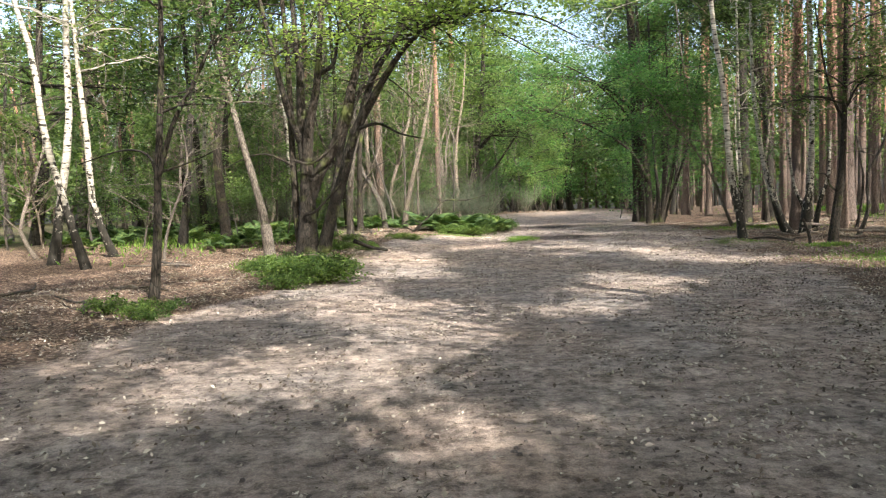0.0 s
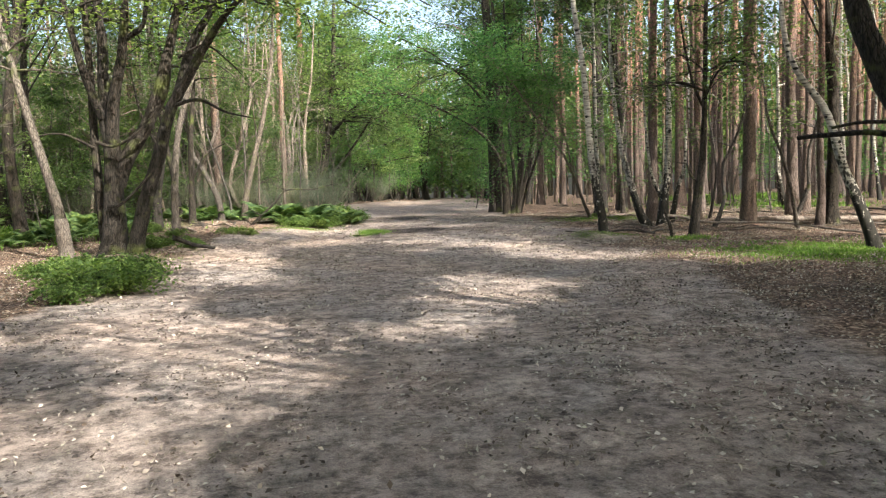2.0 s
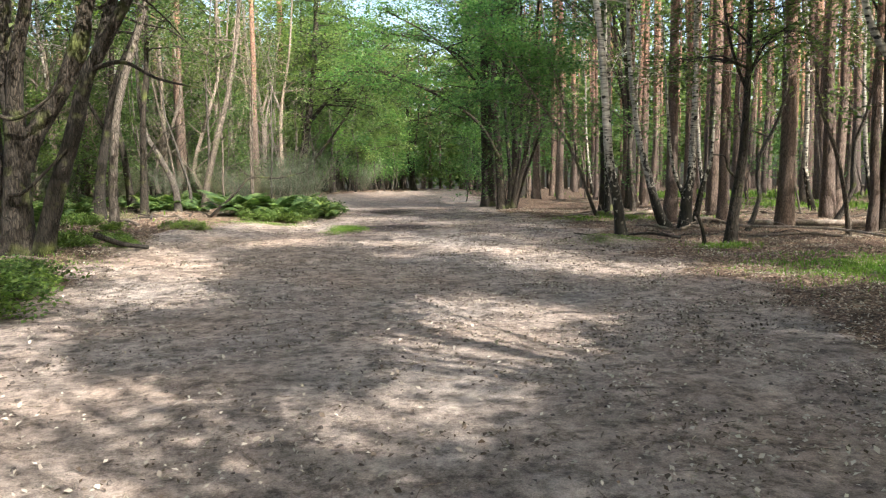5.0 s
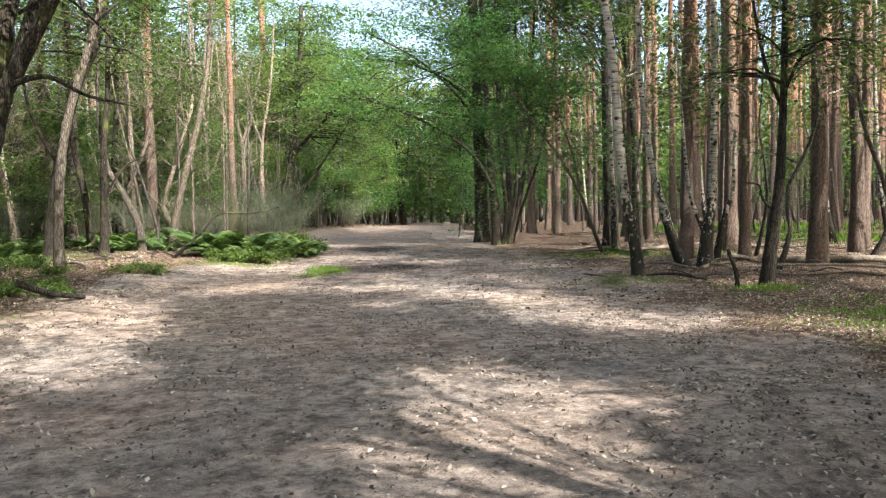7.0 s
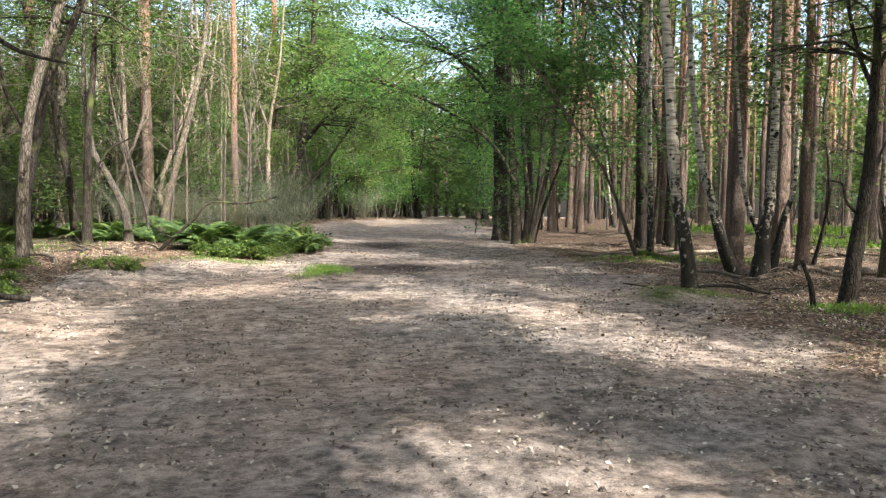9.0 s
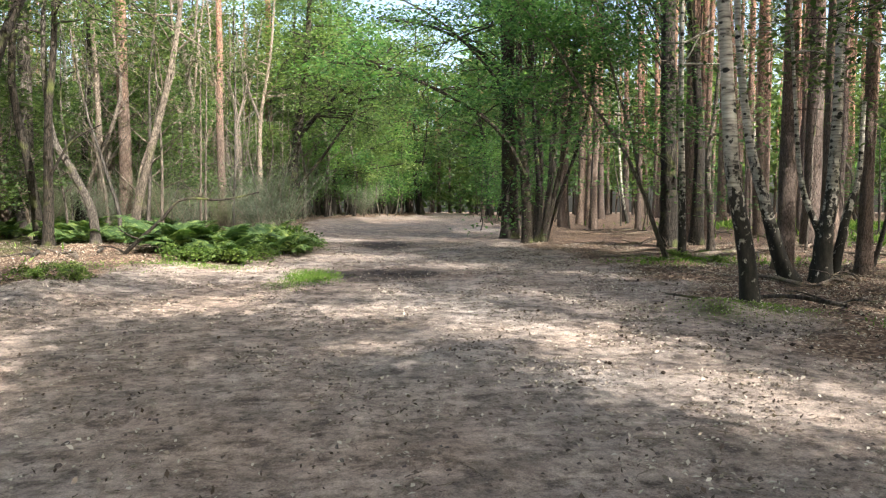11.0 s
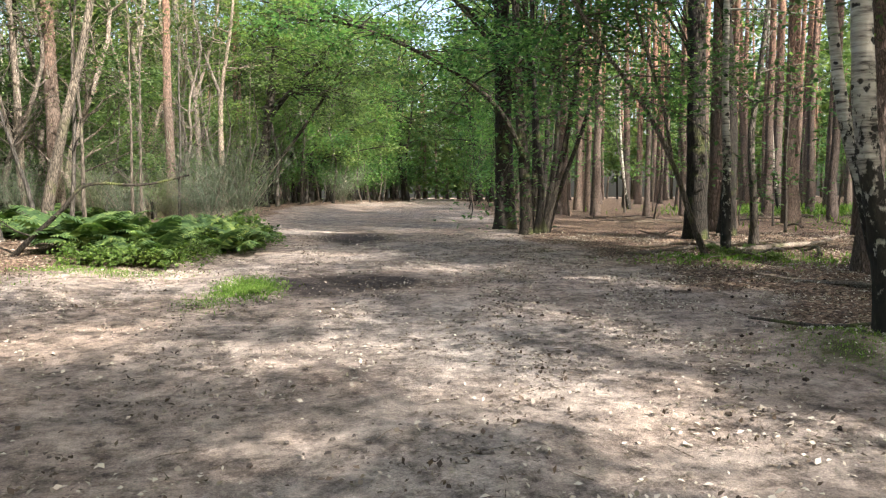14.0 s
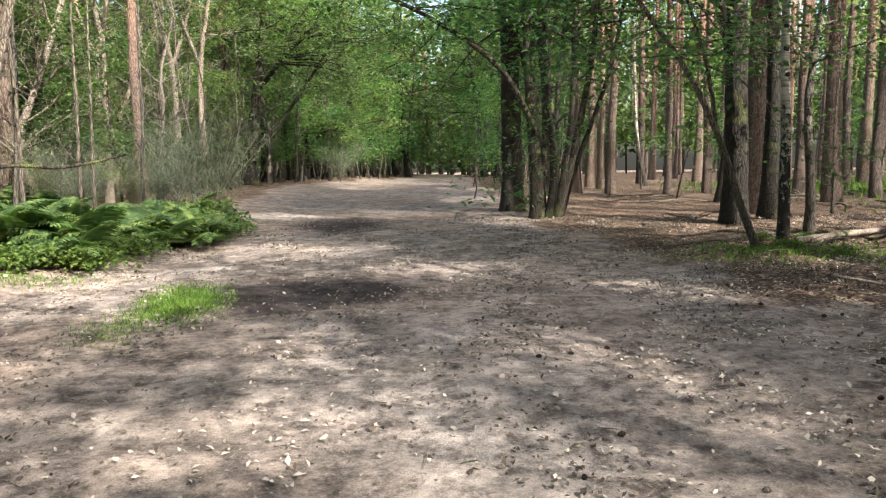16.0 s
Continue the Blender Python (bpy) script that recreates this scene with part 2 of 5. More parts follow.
def ground_material():
    m, nt = material("forest_soil")
    tc = node(nt, "TexCoord")

    def attr(name):
        a = node(nt, "Attribute")
        a.attribute_name = name
        return a

    def noise_of(scale, detail=6.0, rough=0.6, sx=1, sy=1):
        mp = node(nt, "Mapping")
        mp.inputs["Scale"].default_value = (sx, sy, 1)
        join(nt, tc, "Object", mp, "Vector")
        n = node(nt, "TexNoise", Scale=scale, Detail=detail, Roughness=rough)
        join(nt, mp, 0, n, "Vector")
        return n
    big, mid, fine, grit, crumb = noise_of(0.35, 5), noise_of(1.7, 8, 0.7), noise_of(9, 9, 0.72), noise_of(90, 4, 0.7), noise_of(28, 3, 0.5)
    soil = ramp(nt, mid, "Fac", [(0.3, (0.175, 0.16, 0.147)), (0.5, (0.31, 0.281, 0.256)), (0.7, (0.47, 0.425, 0.385))])
    pink = ramp(nt, big, "Fac", [(0.35, (1.0, 0.98, 0.98)), (0.65, (1.2, 1.04, 0.94))])
    soil = mix(nt, 1.0, (soil, 0), (pink, 0), "MULTIPLY")
    f = ramp(nt, fine, "Fac", [(0.3, (0.42, 0.41, 0.41)), (0.5, (1, 1, 1)), (0.7, (1.35, 1.33, 1.3))])
    soil = mix(nt, 1.0, soil, (f, 0), "MULTIPLY")
    g = ramp(nt, grit, "Fac", [(0.34, (0.72, 0.72, 0.72)), (0.66, (1.28, 1.28, 1.28))])
    soil = mix(nt, 1.0, soil, (g, 0), "MULTIPLY")
    cr = ramp(nt, crumb, "Fac", [(0.26, (0.5, 0.47, 0.45)), (0.34, (1, 1, 1)), (0.66, (1, 1, 1)), (0.74, (1.4, 1.36, 1.3))])
    soil = mix(nt, 1.0, soil, (cr, 0), "MULTIPLY")
    humus = noise_of(4.2, 10, 0.82)
    hm = ramp(nt, humus, "Fac", [(0.4, (0.36, 0.34, 0.33)), (0.5, (0.86, 0.85, 0.84)), (0.6, (1.12, 1.1, 1.08))])
    soil = mix(nt, 1.0, soil, (hm, 0), "MULTIPLY")
    cell = node(nt, "TexVoronoi", Scale=30.0)
    join(nt, tc, "Object", cell, "Vector")
    sep = node(nt, "SeparateColor")
    join(nt, cell, "Color", sep, 0)
    litter = ramp(nt, sep, "Red", [(0.0, (0.05, 0.034, 0.026)), (0.45, (0.135, 0.092, 0.068)), (0.8, (0.23, 0.165, 0.122)), (1.0, (0.42, 0.34, 0.26))])
    lm = ramp(nt, mid, "Fac", [(0.3, (0.6, 0.58, 0.55)), (0.7, (1.2, 1.15, 1.1))])
    litter = mix(nt, 1.0, (litter, 0), (lm, 0), "MULTIPLY")
    litter = mix(nt, 1.0, litter, (f, 0), "MULTIPLY")

    def edge(attribute, width, scale_noise, soft=0.12):
        a = node(nt, "Math", operation="MULTIPLY_ADD")
        a.inputs[1].default_value = width
        join(nt, scale_noise, "Fac", a, 0)
        join(nt, attr(attribute), "Fac", a, 2)
        half = node(nt, "Math", operation="MULTIPLY")
        half.inputs[1].default_value = 0.5
        join(nt, a, 0, half, 0)
        return ramp(nt, half, 0, [((0.5 + width * 0.5 - soft) / 2, (0, 0, 0)), ((0.5 + width * 0.5 + soft) / 2, (1, 1, 1))])
    c = mix(nt, (edge("path", 0.9, mid), 0), litter, soil)
    green = ramp(nt, fine, "Fac", [(0.35, (0.045, 0.045, 0.02)), (0.65, (0.085, 0.09, 0.035))])
    c = mix(nt, (edge("green", 2.0, fine, 0.25), 0), c, (green, 0))
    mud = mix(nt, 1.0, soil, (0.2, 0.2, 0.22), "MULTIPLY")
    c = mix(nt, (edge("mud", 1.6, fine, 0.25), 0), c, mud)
    h = mix(nt, 0.35, (fine, "Fac"), (grit, "Fac"))
    h = mix(nt, 0.3, h, (sep, "Green"))
    h = mix(nt, 0.4, h, (humus, "Fac"))
    finish(nt, c, 0.95, h, 1.0, 0.1, 0.2)
    return m


M_PINE = bark("pine_bark", (0.15, 0.122, 0.105), (0.36, 0.215, 0.15), (0.07, 0.055, 0.045), 3.5, 9.0, 0.0, 1.7)
M_OAK = bark("oak_bark", (0.038, 0.034, 0.027), (0.075, 0.066, 0.053), (0.01, 0.009, 0.007), 2, 8, 0.25, 1.5)
M_GREY = bark("grey_bark", (0.085, 0.078, 0.067), (0.18, 0.167, 0.145), (0.04, 0.036, 0.03), 0, 4, 0.2, 1.6)
M_BIRCH = birch_bark()
M_PALE = bark("bleached_wood", (0.42, 0.37, 0.31), (0.46, 0.42, 0.36), (0.2, 0.17, 0.14), 0, 4, 0.05, 2.2)
M_DEAD = bark("dead_wood", (0.22, 0.195, 0.16), (0.32, 0.285, 0.24), (0.1, 0.085, 0.07), 0, 4, 0.05, 2.2)
M_LEAF = leaf_mat("broad_leaf", (0.03, 0.054, 0.024), (0.08, 0.125, 0.05), (0.17, 0.225, 0.09), 0.52)
# lighter, yellower copy of the broad leaf: sunlight put into its colour
M_SUNLEAF = leaf_mat("sunlit_oak_leaf", (0.07, 0.105, 0.03), (0.14, 0.19, 0.055), (0.24, 0.29, 0.1), 0.65)
M_LEAF2 = leaf_mat("birch_leaf", (0.035, 0.056, 0.022), (0.08, 0.115, 0.045), (0.18, 0.21, 0.085), 0.45)
M_LEAFB = leaf_mat("beech_leaf", (0.032, 0.08, 0.036), (0.085, 0.175, 0.07), (0.17, 0.28, 0.1), 0.6)
M_BRAMBLE = leaf_mat("bramble_leaf", (0.045, 0.08, 0.025), (0.1, 0.16, 0.042), (0.2, 0.27, 0.075), 0.45)
M_NEEDLE = leaf_mat("needles", (0.022, 0.04, 0.02), (0.045, 0.075, 0.03), (0.08, 0.11, 0.045), 0.25)
M_FERN = leaf_mat("fern_frond", (0.03, 0.062, 0.022), (0.07, 0.125, 0.04), (0.17, 0.22, 0.07), 0.35)
M_BROOM = leaf_mat("broom_twig", (0.055, 0.07, 0.045), (0.11, 0.13, 0.085), (0.2, 0.22, 0.155), 0.3, 0.8)
M_GRASS = leaf_mat("grass_blade", (0.05, 0.1, 0.02), (0.1, 0.2, 0.03), (0.2, 0.28, 0.07), 0.4)
M_FALLEN = leaf_mat("fallen_leaf", (0.035, 0.024, 0.017), (0.12, 0.085, 0.06), (0.6, 0.52, 0.42), 0.08, 0.7)
M_DRYLEAF = leaf_mat("dry_birch_leaf", (0.3, 0.25, 0.18), (0.5, 0.44, 0.34), (0.68, 0.62, 0.5), 0.05, 0.6)
M_CONE = bark("cone_scales", (0.05, 0.035, 0.025), (0.05, 0.035, 0.025), (0.02, 0.015, 0.01), 0, 1, 0, 8)
M_CLOD = bark("dry_soil", (0.15, 0.13, 0.115), (0.24, 0.21, 0.185), (0.12, 0.1, 0.09), 0, 1, 0, 3)
M_GROUND = ground_material()


# ---- mesh tools ----
class Buf:
    """Collects quads as arrays and makes one mesh of them."""

    def __init__(self):
        self.v, self.f, self.n = [], [], 0

    def add(self, v, f):
        self.v.append(np.asarray(v, np.float32))
        self.f.append(np.asarray(f, np.int64) + self.n)
        self.n += len(self.v[-1])

    def mesh(self, name, mat, smooth=True):
        v, f = np.concatenate(self.v), np.concatenate(self.f)
        me = bpy.data.meshes.new(name)
        me.vertices.add(len(v))
        me.vertices.foreach_set("co", v.ravel())
        me.loops.add(f.size)
        me.loops.foreach_set("vertex_index", f.ravel().astype(np.int32))
        me.polygons.add(len(f))
        me.polygons.foreach_set("loop_start", np.arange(0, f.size, 4, dtype=np.int32))
        if smooth:
            me.polygons.foreach_set("use_smooth", np.ones(len(f), bool))
        me.materials.append(mat)
        me.update(calc_edges=True)
        return me


def part(name, buf, mat, parent=None, label="", smooth=True):
    ob = new(name, buf.mesh(name, mat, smooth))
    ob.parent = parent
    return tagged(ob, label)


def thing(name, label, category, group="", at=(0, 0, 0)):
    ob = new(name)
    ob.empty_display_size = 0.1
    ob.matrix_basis = Matrix.Translation(at)
    return tagged(ob, label, category, group)


def smooth_path(pts, n):
    """Catmull-Rom through points."""
    p = np.asarray(pts, float)
    if len(p) == 2:
        return p[0] + (p[1] - p[0]) * np.linspace(0, 1, n)[:, None]
    q = np.vstack([2 * p[0] - p[1], p, 2 * p[-1] - p[-2]])
    t = np.linspace(0, len(p) - 1 - 1e-6, n)
    i = t.astype(int)
    k = (t - i)[:, None]
    a, b, c, d = q[i], q[i + 1], q[i + 2], q[i + 3]
    return 0.5 * (2 * b + (c - a) * k + (2 * a - 5 * b + 4 * c - d) * k ** 2 + (3 * b - a - 3 * c + d) * k ** 3)


def tube(buf, pts, rad, sides=8, rng=None, lump=0.0):
    p = np.asarray(pts, float)
    n = len(p)
    r = np.broadcast_to(np.asarray(rad, float), (n,)).copy()
    t = np.gradient(p, axis=0)
    t /= np.linalg.norm(t, axis=1)[:, None] + 1e-9
    ref = np.array([0.0, 1.0, 0.0]) if abs(t[0, 1]) < 0.8 else np.array([1.0, 0.0, 0.0])
    a = np.cross(t, ref)
    a /= np.linalg.norm(a, axis=1)[:, None] + 1e-9
    b = np.cross(t, a)
    ang = np.linspace(0, 2 * np.pi, sides, endpoint=False)
    rr = np.repeat(r[:, None], sides, 1)
    if lump and rng is not None:
        col = rng.normal(0, lump, sides)
        rr = rr * (1 + col[None] * 0.8 + rng.normal(0, lump * 0.6, (n, sides)))
    v = p[:, None] + rr[..., None] * (np.cos(ang)[None, :, None] * a[:, None] + np.sin(ang)[None, :, None] * b[:, None])
    v = v.reshape(-1, 3)
    i = np.arange(n - 1)[:, None] * sides
    j = np.arange(sides)[None]
    k = (j + 1) % sides
    f = np.stack([i + j, i + k, i + sides + k, i + sides + j], -1).reshape(-1, 4)
    buf.add(v, f)
    if sides >= 6 and sides % 2 == 0:           # closed ends
        base = np.arange(sides // 2 - 1)
        for o in (0, (n - 1) * sides):
            buf.add(v[o:o + sides], np.stack([base, base + 1, sides - 2 - base, sides - 1 - base], -1))


def leaves(buf, rng, centres, spread, per, size, flat=0.38, slim=0.55, droop=0.0):
    """A cloud of small folded leaves round every centre."""
    c = np.repeat(np.asarray(centres, float), per, 0)
    n = len(c)
    if n == 0:
        return
    sp = np.asarray(spread, float)
    c = c + rng.normal(0, 1, (n, 3)) * sp
    az = rng.uniform(0, 6.283, n)
    tilt = rng.normal(-droop, flat, n)
    d = np.stack([np.cos(az) * np.cos(tilt), np.sin(az) * np.cos(tilt), np.sin(tilt)], 1)
    s = np.cross(d, [0, 0, 1.0]) + rng.normal(0, flat * 0.7, (n, 3))
    s -= (s * d).sum(1)[:, None] * d
    s /= np.linalg.norm(s, axis=1)[:, None] + 1e-9
    L = size * rng.uniform(0.6, 1.25, n)[:, None]
    up = np.cross(s, d)
    m = c + d * L * 0.45 + up * L * 0.12
    v = np.stack([c, m + s * L * slim * 0.5, c + d * L, m - s * L * slim * 0.5], 1).reshape(-1, 3)
    buf.add(v, np.arange(4 * n).reshape(-1, 4))


def turn(v, axis_az, tilt):
    return np.array([math.cos(axis_az) * math.cos(tilt), math.sin(axis_az) * math.cos(tilt), math.sin(tilt)]) * v


def limbs(rng, wood, pts, rads, z_from, count, length, rise, sub=4, sides=4, tips=None, droop=0.15, az_bias=None, min_r=0.006):
    """Side branches from a stem above z_from; returns the points where leaves sit."""
    tips = [] if tips is None else tips
    ok = [i for i in range(len(pts)) if pts[i][2] >= z_from]
    if not ok:
        return tips
    for c in range(count):
        i = ok[int(rng.integers(0, len(ok)))]
        frac = (i - ok[0]) / max(1, len(ok) - 1)
        L = length * rng.uniform(0.55, 1.15) * (1 - 0.55 * frac)
        az = rng.uniform(0, 6.283) if az_bias is None else az_bias[0] + rng.normal(0, az_bias[1])
        el = rise + rng.normal(0, 0.2)
        p0, r0 = np.array(pts[i]), max(min_r, min(rads[i] * 0.5, 0.012 + L * 0.013))
        path = [p0]
        for s in range(5):
            az += rng.normal(0, 0.25)
            el += rng.normal(0, 0.12) - droop * 0.3
            path.append(path[-1] + turn(L / 5, az, el))
        path = smooth_path(path, 6)
        tube(wood, path, np.linspace(r0, r0 * 0.25, 6), sides)
        for s in range(sub):
            k = int(rng.integers(2, 6))
            saz, sel = az + rng.choice([-1, 1]) * rng.uniform(0.4, 1.2), el + rng.normal(0, 0.3)
            q0 = path[k]
            q1 = q0 + turn(L * 0.22, saz, sel)
            q2 = q1 + turn(L * 0.2, saz + rng.normal(0, 0.4), sel - 0.15 - droop)
            tube(wood, [q0, q1, q2], np.linspace(r0 * 0.4, r0 * 0.12, 3), 3)
            tips += [q1, q2, (q1 + q2) / 2]
        tips += [path[-1], path[-2]]
    return tips


def stem_radii(pts, r0, r1, flare=0.35):
    z = np.linspace(0, 1, len(pts))
    h = pts[:, 2] - pts[0, 2]
    return (r0 + (r1 - r0) * z ** 0.85) * (1 + flare * np.exp(-h / 0.22))


def pine(seed, height, r, bend=0.25, far=False):
    rng = np.random.default_rng(seed)
    root = thing("pine_tree", "tall straight pine with a red-brown bare trunk in the wood", "tree", "pines of the wood")
    wood, crown = Buf(), Buf()
    k = 14
    pts = np.stack([np.cumsum(rng.normal(0, bend * 0.12, k)), np.cumsum(rng.normal(0, bend * 0.12, k)), np.linspace(-0.15, height, k)], 1)
    pts[:, :2] -= pts[1, :2]
    pts = smooth_path(pts, 15)
    rad = stem_radii(pts, r, r * 0.3)
    tube(wood, pts, rad, 10, rng, 0.05)
    for _ in range(9):                         # dead stubs
        i = int(rng.integers(3, 11))
        az, L = rng.uniform(0, 6.283), rng.uniform(0.2, 1.2)
        q = [pts[i], pts[i] + turn(L * 0.5, az, 0.1), pts[i] + turn(L, az + 0.3, -0.05)]
        tube(wood, q, np.linspace(0.022, 0.006, 3), 3)
    tips = limbs(rng, wood, pts, rad, height * 0.72, 10, 2.2, 0.35, 2)
    leaves(crown, rng, tips, 0.28, 6, 0.34, 0.7, 0.3)
    part("trunk", wood, M_PINE, root)
    part("crown", crown, M_NEEDLE, root)
    return root


def broadleaf(seed, height, r, mats, kind="deciduous_tree", lean=(0.0, 0.0), z_from=3.0, count=26, length=3.0, per=9, size=0.13, label="slender leafy tree at the edge of the wood", category="tree", group="", crook=0.3, spread=0.24, rise=0.45, droop=0.15, sub=5, keep=1.0):
    rng = np.random.default_rng(seed)
    root = thing(kind, label, category, group)
    wood, crown = Buf(), Buf()
    k = 9
    z = np.linspace(-0.12, height, k)
    f = np.linspace(0, 1, k)
    pts = np.stack([lean[0] * f ** 0.8 + np.cumsum(rng.normal(0, crook * 0.3, k)), lean[1] * f ** 0.8 + np.cumsum(rng.normal(0, crook * 0.3, k)), z], 1)
    pts[:, :2] -= pts[0, :2]
    pts = smooth_path(pts, 16)
    rad = stem_radii(pts, r, r * 0.15)
    tube(wood, pts, rad, 8, rng, 0.05)
    tips = limbs(rng, wood, pts, rad, z_from, count, length, rise, sub, droop=droop)
    tips = [p for p in tips if rng.random() < keep]
    leaves(crown, rng, tips, spread, per, size)
    part("trunk", wood, mats[0], root)
    part("crown", crown, mats[1], root)
    return root


def stems_tree(name, label, stems, at, rot, bark_mat, leaf_m, seed, leafy=(3.5, 8, 2.0), per=9, size=0.12, category="tree", spread=0.25, rise=0.3, sides=12, az_bias=None, limb_name="limb", droop=0.15, sub=4, keep=1.0):
    """A tree of several stems, each (path, first radius, last radius, leafy?) with x across the view and z up."""
    rng = np.random.default_rng(seed)
    root = thing(name, label, category)
    root.matrix_basis = pose(at[0], at[1], gz(*at), 0, 0, rot)
    crown = Buf()
    for i, (path, r0, r1, fol) in enumerate(stems):
        wood = Buf()
        path = smooth_path(path, max(12, 5 * len(path)))
        rad = stem_radii(path, r0, r1, 0.35 if path[0][2] < 0.2 else 0.0)
        tube(wood, path, rad, sides if r0 > 0.05 else 6, rng, 0.06 if r0 > 0.05 else 0.02)
        if fol:
            tips = limbs(rng, wood, path, rad, leafy[0], int(leafy[1] * fol), leafy[2], rise, sub, az_bias=az_bias, droop=droop)
            tips = [p for p in tips if rng.random() < keep]
            # no leaf tips where they would shade the wanted sun patches
            if at[1] < 28:
                world_tips = [root.matrix_basis @ Vector(p) for p in tips]
                tips = [p for p, w in zip(tips, world_tips) if not open_to_sun(*sunfall(*w), 0.3)]
            leaves(crown, rng, tips, spread, per, size)
        part("trunk" if i == 0 else limb_name, wood, bark_mat, root)
    if crown.n:
        part("crown", crown, leaf_m, root)
    return root


def put(proto, x, y, spin=0.0, scale=1.0, lean=0.0, sink=0.0):
    return copy_thing(proto, pose(x, y, gz(x, y) - sink, lean, 0, spin) @ Matrix.Scale(scale, 4))


# ---- ground ----
def build_ground():
    def axis(a, b, s, lo, hi):
        mid = list(np.arange(a, b, s))
        left, right, st = [], [], s
        x = a
        while x > lo:
            st *= 1.25
            x -= st
            left.append(max(x, lo))
        x, st = b, s
        while x < hi:
            right.append(x)
            st *= 1.25
            x += st
        return np.array(left[::-1] + mid + right + [hi])
    xs, ys = axis(-6, 11, 0.1, -900, 900), axis(2, 30, 0.1, -900, 900)
    X, Y = np.meshgrid(xs, ys)
    Z = ground_z(X, Y) + ground_rough(X, Y)
    nx, ny = len(xs), len(ys)
    i = np.arange(ny - 1)[:, None] * nx + np.arange(nx - 1)[None]
    b = Buf()
    b.add(np.stack([X, Y, Z], -1).reshape(-1, 3), np.stack([i, i + 1, i + nx + 1, i + nx], -1).reshape(-1, 4))
    ob = tagged(new("ground", b.mesh("ground", M_GROUND)), "bare trodden brown earth path with leaf litter at its sides", "ground", kind="structure")
    U, V = to_uv(X, Y)
    path = step(-1.2, 1.0, U - left_edge(V) + 0.6 * waves(X, Y, 3.5, 21)) * step(-1.6, 1.2, right_edge(V) - U + 0.6 * waves(X, Y, 3.0, 22))

    def blob(x, y, rx, ry):
        return np.exp(-(((X - x) / rx) ** 2 + ((Y - y) / ry) ** 2))
    n4 = 0.75 + 0.5 * waves(X, Y, 0.9, 31)
    green = 2.0 * blob(7.85, 20.2, 0.8, 0.7) + 0.75 * blob(-3.2, 19.0, 1.5, 1.0) + 1.2 * blob(10.3, 15.2, 1.7, 1.3) + 1.2 * blob(12.6, 13.8, 1.6, 1.6) + 0.7 * blob(9.4, 18.7, 0.6, 0.5)
    green = n4 * (green + 0.5 * blob(0.4, 26.4, 1.2, 0.4) + 0.4 * blob(-1.4, 25.4, 1.2, 0.6) + 0.7 * blob(10.3, 26.4, 1.5, 0.8) + 0.75 * blob(2.45, 24.5, 0.35, 0.8))
    green = 0.62 * green
    green = green + n4 * step(8, 10, -U) * step(20, 26, V) + blob(26, 43, 7, 8) + blob(21, 31, 3, 4) * 0.8
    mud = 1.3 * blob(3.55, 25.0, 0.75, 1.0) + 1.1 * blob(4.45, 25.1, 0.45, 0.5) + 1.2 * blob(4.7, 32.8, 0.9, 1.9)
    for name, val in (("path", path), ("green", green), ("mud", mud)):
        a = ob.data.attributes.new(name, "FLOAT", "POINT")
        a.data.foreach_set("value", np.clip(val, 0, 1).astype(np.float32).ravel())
    return ob


build_ground()

# ---- woods: prototypes ----
PINES = [pine(s, h, r) for s, h, r in ((1, 19, 0.2), (2, 18, 0.17), (3, 20, 0.24), (4, 17, 0.14))]
BIRCHES = [broadleaf(s, h, r, (M_BIRCH, M_LEAF2), "birch_tree", (ln, 0), 4.5, 20, 2.2, 6, 0.1, "slender white birch with black marks and small leaves", "tree", "birches of the wood", crook=0.35, droop=0.3, sub=4)
           for s, h, r, ln in ((11, 13, 0.11, 0.8), (12, 11, 0.085, 1.6), (13, 12, 0.1, -1.2))]
GREYS = [broadleaf(s, h, r, (M_GREY, M_LEAF), "young_oak", (ln, 0), 2.6, 21, 2.2, 7, 0.16, "thin crooked grey-barked young oak with open leafage", "tree", "young oaks of the wood", crook=0.5, sub=2)
         for s, h, r, ln in ((21, 9, 0.08, 1.5), (22, 8, 0.06, -1.0), (23, 10, 0.1, 0.5))]
DARKS = [broadleaf(s, h, r, (M_OAK, mt), "oak_tree", (ln, 0), 3.0, 32, 4.4, 26, 0.21, "dark-barked oak with wide leafy boughs beside the path", "tree", "oaks of the wood", crook=0.45, spread=(0.42, 0.42, 0.1), rise=0.22, sub=5, keep=0.34)
         for s, h, r, ln, mt in ((31, 13, 0.2, 1.0, M_LEAF), (32, 14, 0.23, -1.5, M_LEAFB), (33, 12, 0.17, 0.6, M_LEAF))]
TWIGGY = [broadleaf(s, h, r, (mb, M_LEAF2), "crooked_tree", (ln, 0), 1.2, 34, 1.9, 1, 0.1, "crooked pale tree with many bare twigs in the wood", "tree", "crooked trees of the wood", crook=0.75, sub=6, rise=0.6, droop=0.05, keep=0.5)
          for s, h, r, ln, mb in ((24, 9, 0.085, 1.2, M_DEAD), (25, 8, 0.07, -1.6, M_GREY), (26, 10, 0.1, 0.4, M_DEAD), (27, 7, 0.05, -0.6, M_DEAD))]
HIGHS = [broadleaf(s, h, r, (M_OAK, M_LEAF), "canopy_oak", (ln, 0), 7.0, 26, 4.2, 62, 0.27, "added tall oak with a high dense crown that shades the ground and fills the sky", "tree", "tall oaks round the clearing", crook=0.35, spread=0.4, rise=0.3, sub=3, keep=0.2)
         for s, h, r, ln in ((35, 15, 0.13, 1.0), (36, 16, 0.16, -1.0))]
